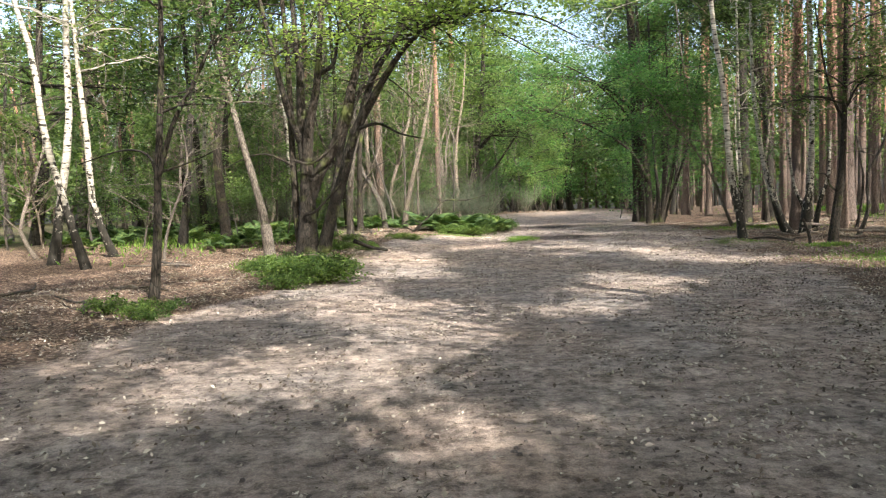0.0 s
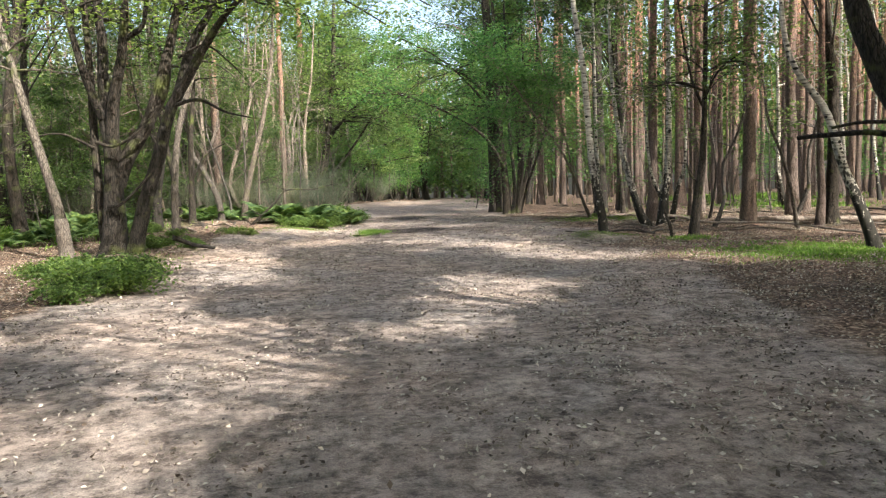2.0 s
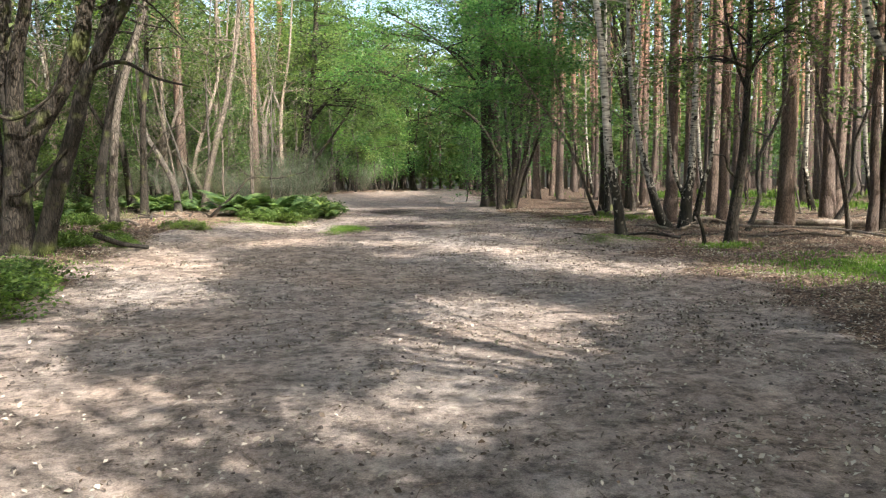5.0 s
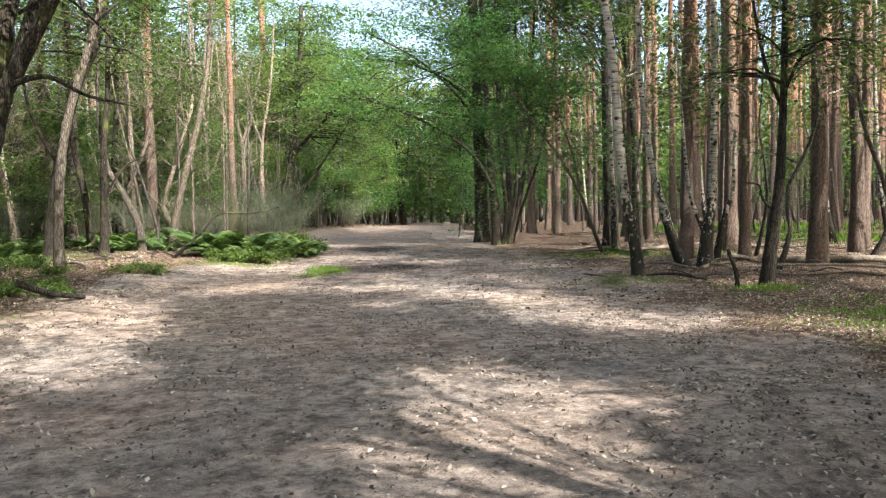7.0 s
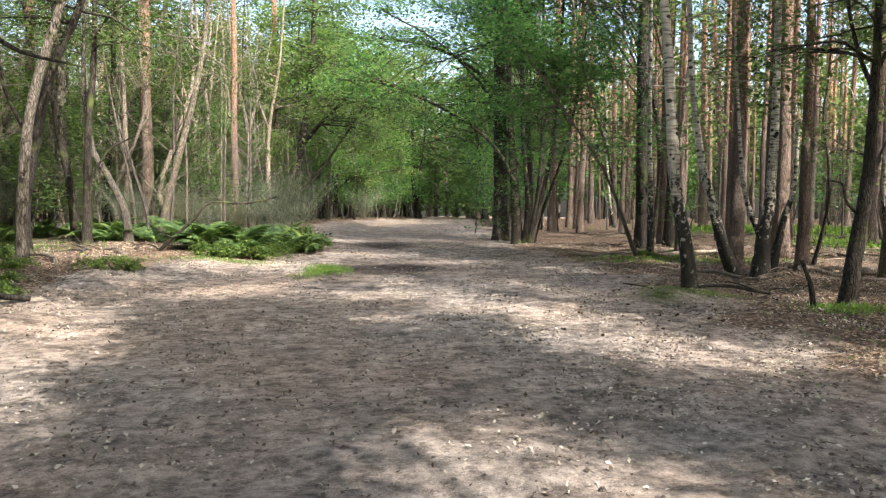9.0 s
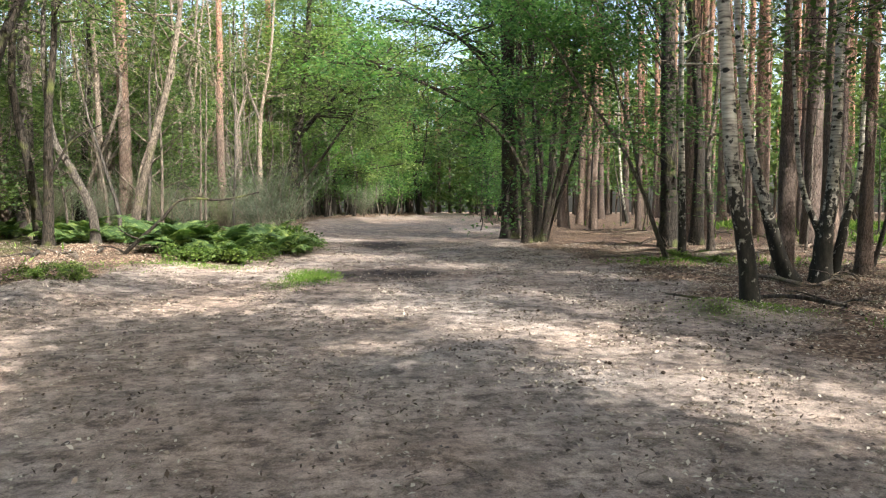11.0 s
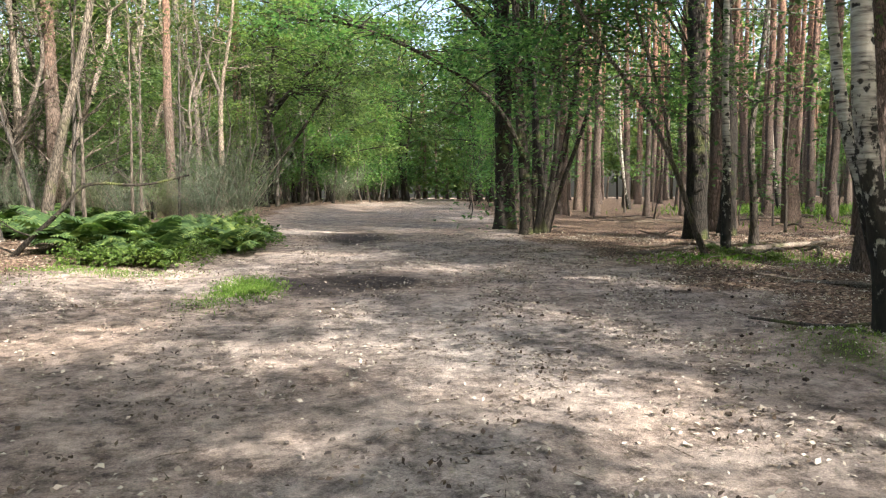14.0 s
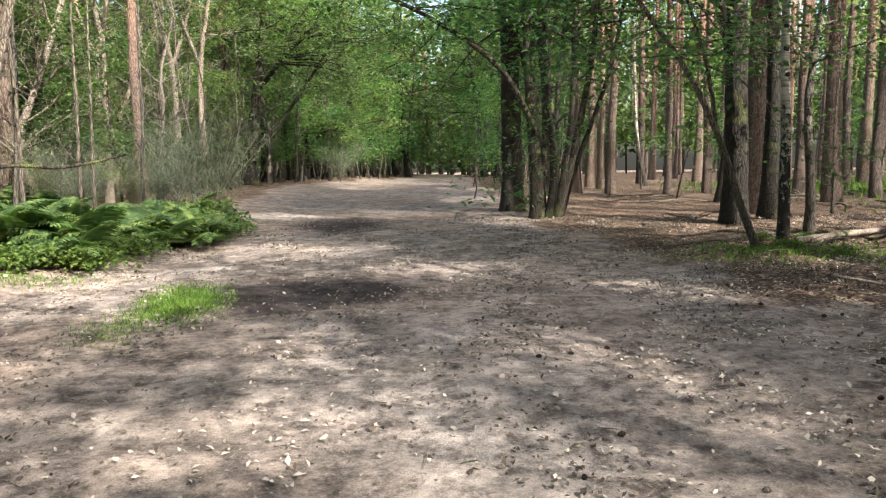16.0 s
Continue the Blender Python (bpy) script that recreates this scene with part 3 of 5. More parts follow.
SAPLINGS = [broadleaf(s, h, r, (M_GREY, M_LEAFB), "sapling", (ln, 0), 0.8, 12, 1.3, 7, 0.165, "leafy green sapling in the undergrowth", "sapling", "saplings of the undergrowth", crook=0.3, sub=2)
            for s, h, r, ln in ((41, 4.5, 0.03, 0.6), (42, 3.2, 0.025, -0.4), (43, 5.5, 0.04, 0.8))]
UNDERS = [broadleaf(s, h, r, (M_GREY, M_LEAF), "undergrowth_tree", (ln, 0), 0.9, 18, 1.7, 20, 0.15, "small bushy dark green tree under the taller wood", "sapling", "bushy trees of the wood", crook=0.4, sub=3, spread=(0.3, 0.3, 0.14), keep=0.5)
          for s, h, r, ln in ((44, 5.5, 0.05, 0.6), (45, 4.4, 0.04, -0.5))]
PROTOS = UNDERS + PINES + BIRCHES + GREYS + DARKS + TWIGGY + HIGHS + SAPLINGS
taken = []


def free(x, y, d):
    if any((x - a) ** 2 + (y - b) ** 2 < d * d for a, b in taken):
        return False
    taken.append((x, y))
    return True


# trees of known place: kind, x, y, turn, size
KNOWN_PINES = [(-3.0, 37.8, 1.1), (-0.1, 38.8, 0.9), (1.0, 55.5, 1.1), (-6.1, 36.1, 1.2), (13.0, 21.9, 0.95), (16.1, 24.4, 1.1), (13.9, 32.6, 1.1), (15.2, 34.0, 0.9), (15.7, 29.6, 1.25), (13.9, 26.6, 1.1), (18.0, 35.4, 1.0),
               (20.5, 36.7, 1.1), (16.7, 37.0, 0.9), (14.8, 42.4, 1.0), (14.0, 43.9, 0.9), (15.8, 40.2, 0.8), (20.6, 40.2, 0.9), (12.4, 23.7, 0.75), (11.3, 24.4, 0.7), (14.1, 20.3, 0.8)]
for n, (x, y, s) in enumerate(KNOWN_PINES):
    taken.append((x, y))
    put(PINES[n % 4], x, y, n * 67 % 360, s)
for n, (x, y, r, s) in enumerate(((-6.2, 52, 0, 1.2),  (-8.9, 19.1, 170, 1.3), (-9.5, 22.2, 60, 1.1), (-10.6, 20.7, 30, 1.2))):
    taken.append((x, y))
    put(BIRCHES[n % 3], x, y, r, s)

RNG = np.random.default_rng(7)


def scatter(protos, n, ulo, uhi, vlo, vhi, gap, lo=0.8, hi=1.2, sink=0.03, keep=None):
    done = 0
    for _ in range(n * 12):
        if done >= n:
            break
        u, v = RNG.uniform(ulo, uhi), RNG.uniform(vlo, vhi)
        x, y = uv(u, v)
        if keep and not keep(u, v):
            continue
        if free(x, y, gap):
            put(protos[int(RNG.integers(0, len(protos)))], x, y, RNG.uniform(0, 360), RNG.uniform(lo, hi), RNG.normal(0, 1.2), sink)
            done += 1


# the pine wood on the right
scatter(PINES, 120, 10.5, 38, 14, 80, 1.9, keep=lambda u, v: not (u < 13 and v < 22) and not (v < 20 and shades_gap(*uv(u, v), 13, 19, 1.0)))
scatter(PINES, 12, 6, 11, 40, 85, 2.5)


def canopy_oak(n, x, y, cx, cy, reach, height):
    """A tall oak, mostly unseen, added to shade the path: boughs spread to a crown centred on cx, cy, with gaps left
    for the sun patches.
    """
    rng = np.random.default_rng(400 + n)
    root = thing("canopy_oak", "added tall oak with a high dense crown that shades the ground and fills the sky", "tree", "tall oaks round the clearing", (x, y, gz(x, y)))
    trunk, crown = Buf(), Buf()
    pts = smooth_path([(0, 0, -0.15), (rng.normal(0, 0.1), rng.normal(0, 0.1), 3), (0.12 * (cx - x), 0.12 * (cy - y), 6.5), (0.3 * (cx - x), 0.3 * (cy - y), height * 0.85)], 16)
    rad = stem_radii(pts, 0.19, 0.05)
    tube(trunk, pts, rad, 10, rng, 0.05)
    tips = []
    for k in range(34):
        a, d = k * 2.4 + rng.normal(0, 0.2), reach * math.sqrt((k + 0.5) / 34)
        end = np.array([cx - x + d * math.cos(a), cy - y + d * math.sin(a), rng.uniform(height * 0.78, height)])
        i = int(rng.integers(7, 15))
        p0 = pts[i]
        path = smooth_path([p0, p0 + (end - p0) * [0.45, 0.45, 0.65] + rng.normal(0, 0.25, 3), end], 9)
        wood = Buf()
        tube(wood, path, np.linspace(max(0.018, rad[i] * 0.26), 0.007, 9), 5)
        for s in range(9):
            q0 = path[int(rng.integers(3, 9))]
            q2 = q0 + turn(rng.uniform(0.5, 1.3), rng.uniform(0, 6.283), rng.normal(0.1, 0.3))
            for q in (q2, (q0 + q2) / 2):
                if not open_to_sun(*sunfall(x + q[0], y + q[1], q[2]), 0.43):
                    tips.append(q)
            if not open_to_sun(*sunfall(x + q2[0], y + q2[1], q2[2]), 0.1):
                tube(wood, [q0, (q0 + q2) / 2 + rng.normal(0, 0.05, 3), q2], [0.01, 0.007, 0.004], 3)
        part("bough", wood, M_OAK, root)
    part("trunk", trunk, M_OAK, root)
    leaves(crown, rng, tips, (0.34, 0.34, 0.16), 23, 0.2)
    part("crown", crown, M_LEAF, root)
    taken.append((x, y))


# oaks added mostly out of view, so that their crowns dapple the path
for n, spec in enumerate(((3.5, -9.5, 3, -9, 5, 12), (8.5, -9.5, 8.5, -9, 5, 13), (13, -8, 13, -8, 5, 12), (5, -4.3, 4, -4, 4.8, 12), (9.5, -4.5, 9, -4, 4.5, 13), (14, -3.5, 14, -3, 5, 12), (6.2, 0.6, 4.5, 1.0, 4.5, 12), (10.6, 0.3, 10, 0.5, 4.5, 13),
                          (15.5, 1.5, 15, 2, 5, 13), (6.9, 5.2, 4.5, 5.8, 4.8, 11.5), (11.0, 5.4, 10, 5.5, 4.6, 13), (15.6, 6.3, 15, 6.5, 5, 12), (8.0, 9.2, 5.5, 10.5, 4.8, 11.5), (12.3, 10.0, 11, 10.5, 4.8, 13), (17, 11.2, 16.5, 11.5, 5, 13), (13.6, 15.2, 13, 15, 4.6, 13),
                          (-5.2, 1.2, -2, 2.0, 4.6, 11.5), (-7.5, 6.8, -4.5, 7.5, 4.8, 12), (-4, -5, -2.5, -3.5, 4.8, 12), (1, -14, 1, -13, 5, 12),
                          (14.6, 20.6, 11.5, 20.0, 4.6, 12.5), (13.3, 31.2, 10.5, 31, 4.8, 12), (15.5, 36.5, 12.5, 36.5, 4.8, 12.5), (12.0, 41.5, 9.5, 41, 4.6, 12.5), (-6.9, 24.6, -4, 24.6, 4.4, 12), (-8.5, 30, -6, 30, 4.5, 12))):
    canopy_oak(n, *spec)
clear = lambda u, v: not shades_gap(*uv(u, v), 12, 19, 1.2)
# unseen pines and birches, added beside and behind the walk for dappled shade
scatter(PINES, 24, 10, 34, -22, 13, 2.8, keep=clear)
scatter(BIRCHES, 8, 8.5, 22, -18, 12, 3.0, keep=clear)
scatter(BIRCHES + GREYS, 20, 9, 25, 14, 60, 1.8)
scatter(SAPLINGS, 22, 6, 30, 26, 75, 1.5)
put(SAPLINGS[0], 12.3, 52.6, 40, 1.0)
put(SAPLINGS[1], 9.6, 41.5, 140, 1.0)
# oaks that arch over the path farther on
for n, (u, v, s) in enumerate(((4.2, 48, 0.8), (-10.0, 60, 0.95), (-8.0, 70, 1.0), (-6.6, 80, 1.0), (2.9, 77, 1.0), (-9.5, 66, 1.1), (6.5, 60, 0.9), (-7, 75, 1.1), (6.5, 74, 1.1), (-5, 95, 1.4), (5, 96, 1.4), (3.6, 72, 1.35), (-3.2, 84, 1.4), (3.2, 84, 1.4), (-9, 70, 1.4), (-25, 33, 1.3), (-17, 55, 1.4), (-24, 50, 1.4), (-20, 24, 1.1), (-29, 44, 1.4))):
    x, y = uv(u, v)
    taken.append((x, y))
    put(DARKS[n % 3], x, y, n * 97 % 360, s)
# tall crowns that close the sky over the path
for n, (u, v) in enumerate(((-11, 54), (-9, 62), (-7.6, 68), (4.2, 66), (-3.4, 84), (3.2, 82), (-10, 47), (-13, 38), (-10.5, 31), (-16, 29), (-19, 46), (-14, 52), (-23, 38), (-12, 65), (-13, 22), (-19, 33))):
    x, y = uv(u, v)
    taken.append((x, y))
    put(HIGHS[n % 2], x, y, n * 77 % 360, 0.8 + 0.07 * (n % 5))
for n, (x, y) in enumerate(((11.6, 21.4), (13.3, 24.6), (12.0, 28.2), (14.6, 22.3), (12.9, 19.6))):
    taken.append((x, y))
    put(GREYS[n % 3], x, y, n * 101 % 360, 0.75 + 0.05 * n)
# the mixed wood on the left
scatter(TWIGGY, 44, -24, -7.2, 33.5, 54, 1.1, 0.75, 1.15, keep=lambda u, v: u < left_edge(v) - (1.6 if v < 44 else 3.2))
scatter(TWIGGY, 16, -26, -11, 17, 34, 1.8, 0.7, 1.1)
scatter(BIRCHES + GREYS, 90, -30, -7.5, 26, 85, 1.6, keep=lambda u, v: (v > 34 or u < -11) and not (-10.5 < u and v < 55) and u < left_edge(v) - 0.8)
scatter(PINES, 24, -34, -12, 34, 85, 2.4)
scatter(GREYS, 26, -13, -6.0, 54, 84, 1.3, keep=lambda u, v: u < left_edge(v) - 0.6)
scatter(SAPLINGS, 40, -10.5, -5.0, 57, 86, 0.8, 0.7, 1.3, keep=lambda u, v: u < left_edge(v) - 0.6 and u > left_edge(v) - 3)
scatter(SAPLINGS, 34, 2.0, 6.5, 50, 92, 0.8, 0.9, 1.6)
scatter(SAPLINGS, 30, -8.5, -3.2, 68, 96, 0.8, 1.0, 1.8, keep=lambda u, v: u < left_edge(v) - 0.5)
scatter(SAPLINGS, 26, -12, 10, 96, 106, 0.8, 1.2, 2.0, keep=lambda u, v: not -2.4 < u < 1.2)
scatter(UNDERS, 46, -26, -10.5, 37, 60, 1.2, 0.9, 1.5)
scatter(UNDERS, 26, -19, -8.6, 34, 50, 0.9, 0.6, 0.95)
scatter(UNDERS, 16, -20, -9.5, 22, 34, 1.2, 0.6, 1.0)
scatter(SAPLINGS, 40, -28, -7.0, 40, 80, 1.2, keep=lambda u, v: not (-11 < u and v < 55))
scatter(DARKS + BIRCHES + GREYS, 40, -34, -11, -20, 30, 2.4)
# unseen pines added behind the start of the walk, for dapple too
scatter(PINES, 12, -12, 5, -30, -8, 3.2)


# ---- far woods: one joined mass ----
def far_woods():
    rng = np.random.default_rng(99)
    wood, crown = Buf(), Buf()
    n = 1150
    a = rng.uniform(0, 6.283, n)
    d = rng.uniform(0, 1, n) ** 0.7
    x, y = 4 + np.cos(a) * (44 + 56 * d), 30 + np.sin(a) * (52 + 58 * d)
    u, v = to_uv(x, y)
    for i in range(n):
        if (-3.5 < u[i] < 2.5 and v[i] < 92) or (abs(u[i]) < 36 and 0 < v[i] < 82):
            continue
        h, r = rng.uniform(15, 21), rng.uniform(0.12, 0.24)
        z = float(ground_z(x[i], y[i])) - 0.2
        pts = np.array([[x[i], y[i], z], [x[i] + rng.normal(0, 0.2), y[i] + rng.normal(0, 0.2), z + h * 0.5], [x[i] + rng.normal(0, 0.5), y[i] + rng.normal(0, 0.5), z + h]])
        tube(wood, pts, [r, r * 0.7, r * 0.3], 6)
        m = 26 if v[i] > 0 else 5
        cz = rng.uniform(0.08 if u[i] < 8 else 0.2, 1.0, m) * h + z
        c = np.stack([x[i] + rng.normal(0, 1.4, m), y[i] + rng.normal(0, 1.4, m), cz], 1)
        leaves(crown, rng, c, (1.1, 1.1, 0.5), 16, 0.75, 0.6, 0.6)
    tagged(part("far_wood_trunks", wood, M_PINE), "distant brown trunks of the wood", "trees", kind="stuff")
    tagged(part("far_wood_leafage", crown, M_LEAF), "distant green leafage of the wood", "trees", kind="stuff")


far_woods()

# ---- trees that stand out by the path ----
ANG = -10
stems_tree("many_stemmed_oak", "old dark oak of many stems with a mossy foot beside brambles", [
    ([(0, 0, -0.1), (0.05, 0, 0.6), (0.08, 0, 1.3), (0.1, 0, 2.2), (0.0, 0.05, 3.1), (0.0, 0.1, 4.6), (-0.07, 0.1, 5.4), (-0.3, 0.2, 9)], 0.29, 0.04, 1),
    ([(0.42, 0.0, -0.1), (0.68, 0.0, 0.9), (1.1, -0.1, 2.0), (1.45, -0.2, 3.0), (1.65, -0.2, 3.4), (2.0, -0.2, 4.4), (2.6, -0.2, 5.3), (3.4, -0.2, 6.8)], 0.18, 0.05, 1),
    ([(1.6, -0.2, 3.25), (2.3, -0.5, 4.2), (2.9, -0.8, 4.85), (3.6, -1.2, 5.3), (5.0, -1.8, 6.2)], 0.11, 0.03, 4.0),
    ([(3.4, -1.1, 5.2), (4.6, -1.2, 5.5), (5.9, -1.4, 5.3), (7.0, -1.5, 4.7)], 0.045, 0.012, 3.5),
    ([(2.6, -0.2, 6.2), (3.8, 0.2, 6.0), (5.0, 0.4, 5.4), (6.0, 0.5, 4.8)], 0.045, 0.012, 3.0),
    ([(-0.15, 0.1, -0.1), (-0.25, 0.15, 0.7), (-0.33, 0.2, 2.4), (-0.33, 0.2, 3.9), (-0.37, 0.2, 5.4), (-0.5, 0.2, 8)], 0.11, 0.05, 0.8),
    ([(0.12, 0.1, 1.5), (0.4, 0.1, 2.1), (0.85, 0.2, 2.85), (1.2, 0.3, 3.9), (1.45, 0.4, 4.9), (1.9, 0.4, 6.5), (2.2, 0.4, 8.5)], 0.19, 0.05, 1),
    ([(0.12, 0, 2.0), (0.25, -0.15, 3.1), (0.55, -0.25, 4.25), (0.7, -0.3, 5.4), (0.9, -0.4, 8)], 0.16, 0.05, 0.9),
    ([(-0.02, -0.05, 2.9), (-0.3, -0.15, 3.8), (-0.6, -0.2, 5.2), (-1.1, -0.2, 7.5)], 0.1, 0.04, 0.8),
    ([(0.9, 0.25, 3.0), (1.15, 0.35, 3.6), (1.25, 0.35, 4.25)], 0.14, 0.11, 0),
    ([(0.65, -0.25, 4.5), (1.05, -0.35, 4.75), (1.25, -0.4, 5.4), (1.9, -0.5, 5.9)], 0.06, 0.03, 0.6),
    ([(1.35, -0.2, 3.05), (2.1, -0.4, 3.2), (2.7, -0.5, 2.92), (3.4, -0.6, 2.75)], 0.05, 0.012, 0),
    ([(1.7, -0.2, 4.1), (2.3, -0.4, 4.3), (2.8, -0.5, 3.95), (3.2, -0.5, 3.5)], 0.03, 0.008, 0),
    ([(-0.1, -0.3, 2.4), (0.35, -0.42, 2.3), (0.85, -0.4, 2.6), (1.3, -0.35, 3.1)], 0.04, 0.02, 0),
    ([(0.1, -0.3, 1.05), (0.4, -0.4, 1.1), (0.8, -0.3, 1.5), (1.05, -0.2, 1.8)], 0.04, 0.02, 0),
    ([(-0.3, 0.1, 2.3), (-0.9, 0.0, 2.6), (-1.5, 0, 2.55), (-2.3, 0, 2.2)], 0.03, 0.01, 0.3),
], (-3.5, 19.6), ANG, M_OAK, M_SUNLEAF, 51, (5.0, 9, 2.3), 10, 0.13, spread=(0.34, 0.34, 0.12), limb_name="stem", keep=0.6)
root = stems_tree("leaning_birch", "leaning grey mottled birch with a pale stripped foot", [
    ([(0, 0, -0.1), (-0.1, 0, 0.9), (-0.3, 0, 1.8), (-0.95, 0.1, 4.2), (-1.35, 0.2, 6.2), (-1.8, 0.2, 9)], 0.14, 0.04, 1)],
    (-4.45, 19.7), ANG, M_GREY, M_LEAF2, 52, (4.0, 14, 1.8))
foot = Buf()
tube(foot, smooth_path([(0, 0, -0.1), (-0.05, 0, 0.45), (-0.1, 0, 0.9)], 8), np.array([0.2, 0.175, 0.16, 0.155, 0.15, 0.15, 0.148, 0.13]), 12, np.random.default_rng(5), 0.04)
part("stripped_foot", foot, M_DEAD, root, "pale barkless foot")
stems_tree("crooked_young_oak", "crooked thin young oak forking at chest height by the path", [
    ([(0, 0, -0.1), (0.12, 0, 0.9), (0.2, 0, 2.1), (0.32, 0, 3.4), (0.4, 0, 4.8), (0.4, 0, 7)], 0.085, 0.03, 1),
    ([(0.2, 0, 2.0), (0.5, 0, 2.9), (0.95, 0, 3.7), (1.4, 0, 4.6), (1.9, 0, 5.6)], 0.05, 0.02, 1),
    ([(0.2, 0, 2.0), (0.05, 0, 2.4), (-0.4, 0.1, 2.5), (-1.2, 0.2, 2.3)], 0.03, 0.01, 0.5),
    ([(0.2, 0, 2.1), (0.8, 0.1, 2.3), (1.2, 0.2, 2.5)], 0.02, 0.008, 0.3)],
    (-4.9, 12.8), 0, M_OAK, M_LEAF, 53, (2.8, 8, 1.3), 8, 0.1)
stems_tree("slanting_dark_oak", "dark slanting oak with knotty stem rising out of the ferns", [
    ([(0, 0, -0.1), (0.05, 0, 1.0), (0.35, 0, 2.6), (0.8, 0, 4.2), (1.5, 0, 5.8), (1.9, 0, 8.5)], 0.17, 0.06, 1),
    ([(0.3, 0, 2.4), (-0.3, 0, 3.6), (-0.6, 0, 5.2)], 0.06, 0.02, 0.5)],
    (-4.1, 28.5), ANG, M_OAK, M_LEAF, 79, (5.0, 12, 2.0))
# a birch in grey bark: the shade on it is put into the colour
stems_tree("leaning_grey_tree", "mottled birch leaning over the brambles, its bark greyed for shade", [
    ([(0, 0, -0.1), (0.02, 0, 1.2), (0.25, 0, 3.0), (0.9, 0, 5.0), (1.3, 0, 6.4), (1.8, 0, 9)], 0.12, 0.05, 1),
    ([(0.9, 0, 5.0), (0.6, 0.1, 6.0), (0.5, 0.1, 8)], 0.05, 0.02, 0.6)],
    (-3.0, 25.0), ANG, M_GREY, M_LEAF, 73, (5.0, 13, 2.0))
stems_tree("dark_leaning_oak", "dark slender oak standing among ferns", [
    ([(0, 0, -0.1), (0.05, 0, 1.5), (0.1, 0, 3.0), (0.3, 0, 5.0), (0.4, 0, 9)], 0.13, 0.05, 1),
    ([(0.08, 0, 1.6), (0.6, 0, 2.4), (1.3, 0, 2.8)], 0.04, 0.015, 0.3)],
    (-3.3, 30.8), ANG, M_OAK, M_LEAF, 74, (4.6, 15, 2.2))
stems_tree("big_grey_tree", "thick pale grey tree in the wood behind the ferns", [
    ([(0, 0, -0.1), (0.1, 0, 1.5), (0.15, 0, 4.0), (0.1, 0, 8.0), (0, 0, 13)], 0.24, 0.1, 1),
    ([(0.1, 0, 3.5), (-0.6, 0.1, 5.0), (-1.0, 0.1, 7.5)], 0.09, 0.03, 0.7)],
    (-5.2, 35.2), ANG, M_GREY, M_LEAF, 75, (6.0, 16, 2.8))
stems_tree("slanting_tree", "slanting grey mottled tree behind the ferns", [
    ([(0, 0, -0.1), (0.12, 0, 0.9), (0.45, 0, 2.2), (0.95, 0, 4.0), (1.3, 0, 6.0), (1.5, 0, 9)], 0.13, 0.04, 1)],
    (-1.55, 31.4), ANG, M_GREY, M_LEAF2, 68, (4.5, 12, 1.8))
stems_tree("pale_bowed_tree", "pale bowed tree leaning in the wood behind the ferns", [
    ([(0, 0, -0.1), (-0.1, 0, 0.8), (-0.5, 0, 1.7), (-0.95, 0, 2.6), (-1.1, 0, 4.5), (-0.9, 0, 8)], 0.12, 0.04, 1)],
    (-2.3, 31.0), ANG, M_GREY, M_LEAF2, 69, (4.5, 12, 1.8))
stems_tree("dark_trunk_tree", "tall dark straight oak among the pines", [
    ([(0, 0, -0.15), (0.0, 0, 1.2), (-0.05, 0, 3), (-0.1, 0, 6), (-0.05, 0, 11), (0, 0, 16)], 0.26, 0.12, 1.5),
    ([(-0.1, 0, 5.5), (-0.6, 0.1, 6.6), (-1.3, 0.2, 7.2)], 0.05, 0.02, 0.4)],
    (12.1, 30.5), ANG, M_OAK, M_LEAFB, 70, (6.5, 14, 2.8), 12, 0.15, spread=(0.4, 0.4, 0.1), keep=0.4)
stems_tree("thick_dark_oak", "thick dark trunk standing against the clump of slender stems", [
    ([(0, 0, -0.15), (0.0, 0, 1.2), (-0.05, 0, 3), (-0.1, 0, 6), (-0.25, 0, 10), (-0.2, 0, 15)], 0.31, 0.14, 1.2),
    ([(-0.1, -0.1, 5.0), (-1.2, -0.3, 6.0), (-2.6, -0.5, 6.6), (-4.2, -0.6, 6.8)], 0.07, 0.02, 1.5),
    ([(-0.1, -0.1, 6.5), (1.2, -0.3, 8.0), (2.4, -0.5, 9.0)], 0.07, 0.02, 1)],
    (9.1, 35.4), ANG, M_OAK, M_LEAFB, 72, (6.0, 12, 3.0), 15, 0.15, spread=(0.4, 0.4, 0.1), keep=0.3, rise=0.15)
stems_tree("birch_by_path", "white birch with black marks and a black fissured foot on a mossy mound", [
    ([(0, 0, -0.15), (-0.1, 0, 0.7), (-0.28, 0, 1.6), (-0.38, 0, 2.8), (-0.5, 0, 4.2), (-0.72, 0, 5.8), (-0.8, 0, 8), (-0.6, 0, 13)], 0.118, 0.04, 1.4)],
    (8.0, 20.35), ANG, M_BIRCH, M_LEAF2, 54, (6.5, 22, 2.4), sides=16)
stems_tree("thin_birch", "thin upright birch with a mottled trunk", [
    ([(0, 0, -0.1), (-0.02, 0, 1.5), (-0.08, 0, 3.0), (-0.1, 0, 5.5), (-0.15, 0, 9)], 0.09, 0.03, 1)],
    (10.45, 26.7), ANG, M_BIRCH, M_LEAF2, 76, (4.0, 12, 1.6))
stems_tree("bowed_birch", "small birch with a curved leaning foot by the path", [
    ([(0, 0, -0.1), (-0.25, 0, 0.45), (-0.5, 0, 1.3), (-0.75, 0.1, 2.4), (-1.0, 0.1, 4.5), (-1.1, 0, 8)], 0.14, 0.03, 1)],
    (10.4, 22.9), ANG, M_BIRCH, M_LEAF2, 55, (4.6, 12, 1.5))
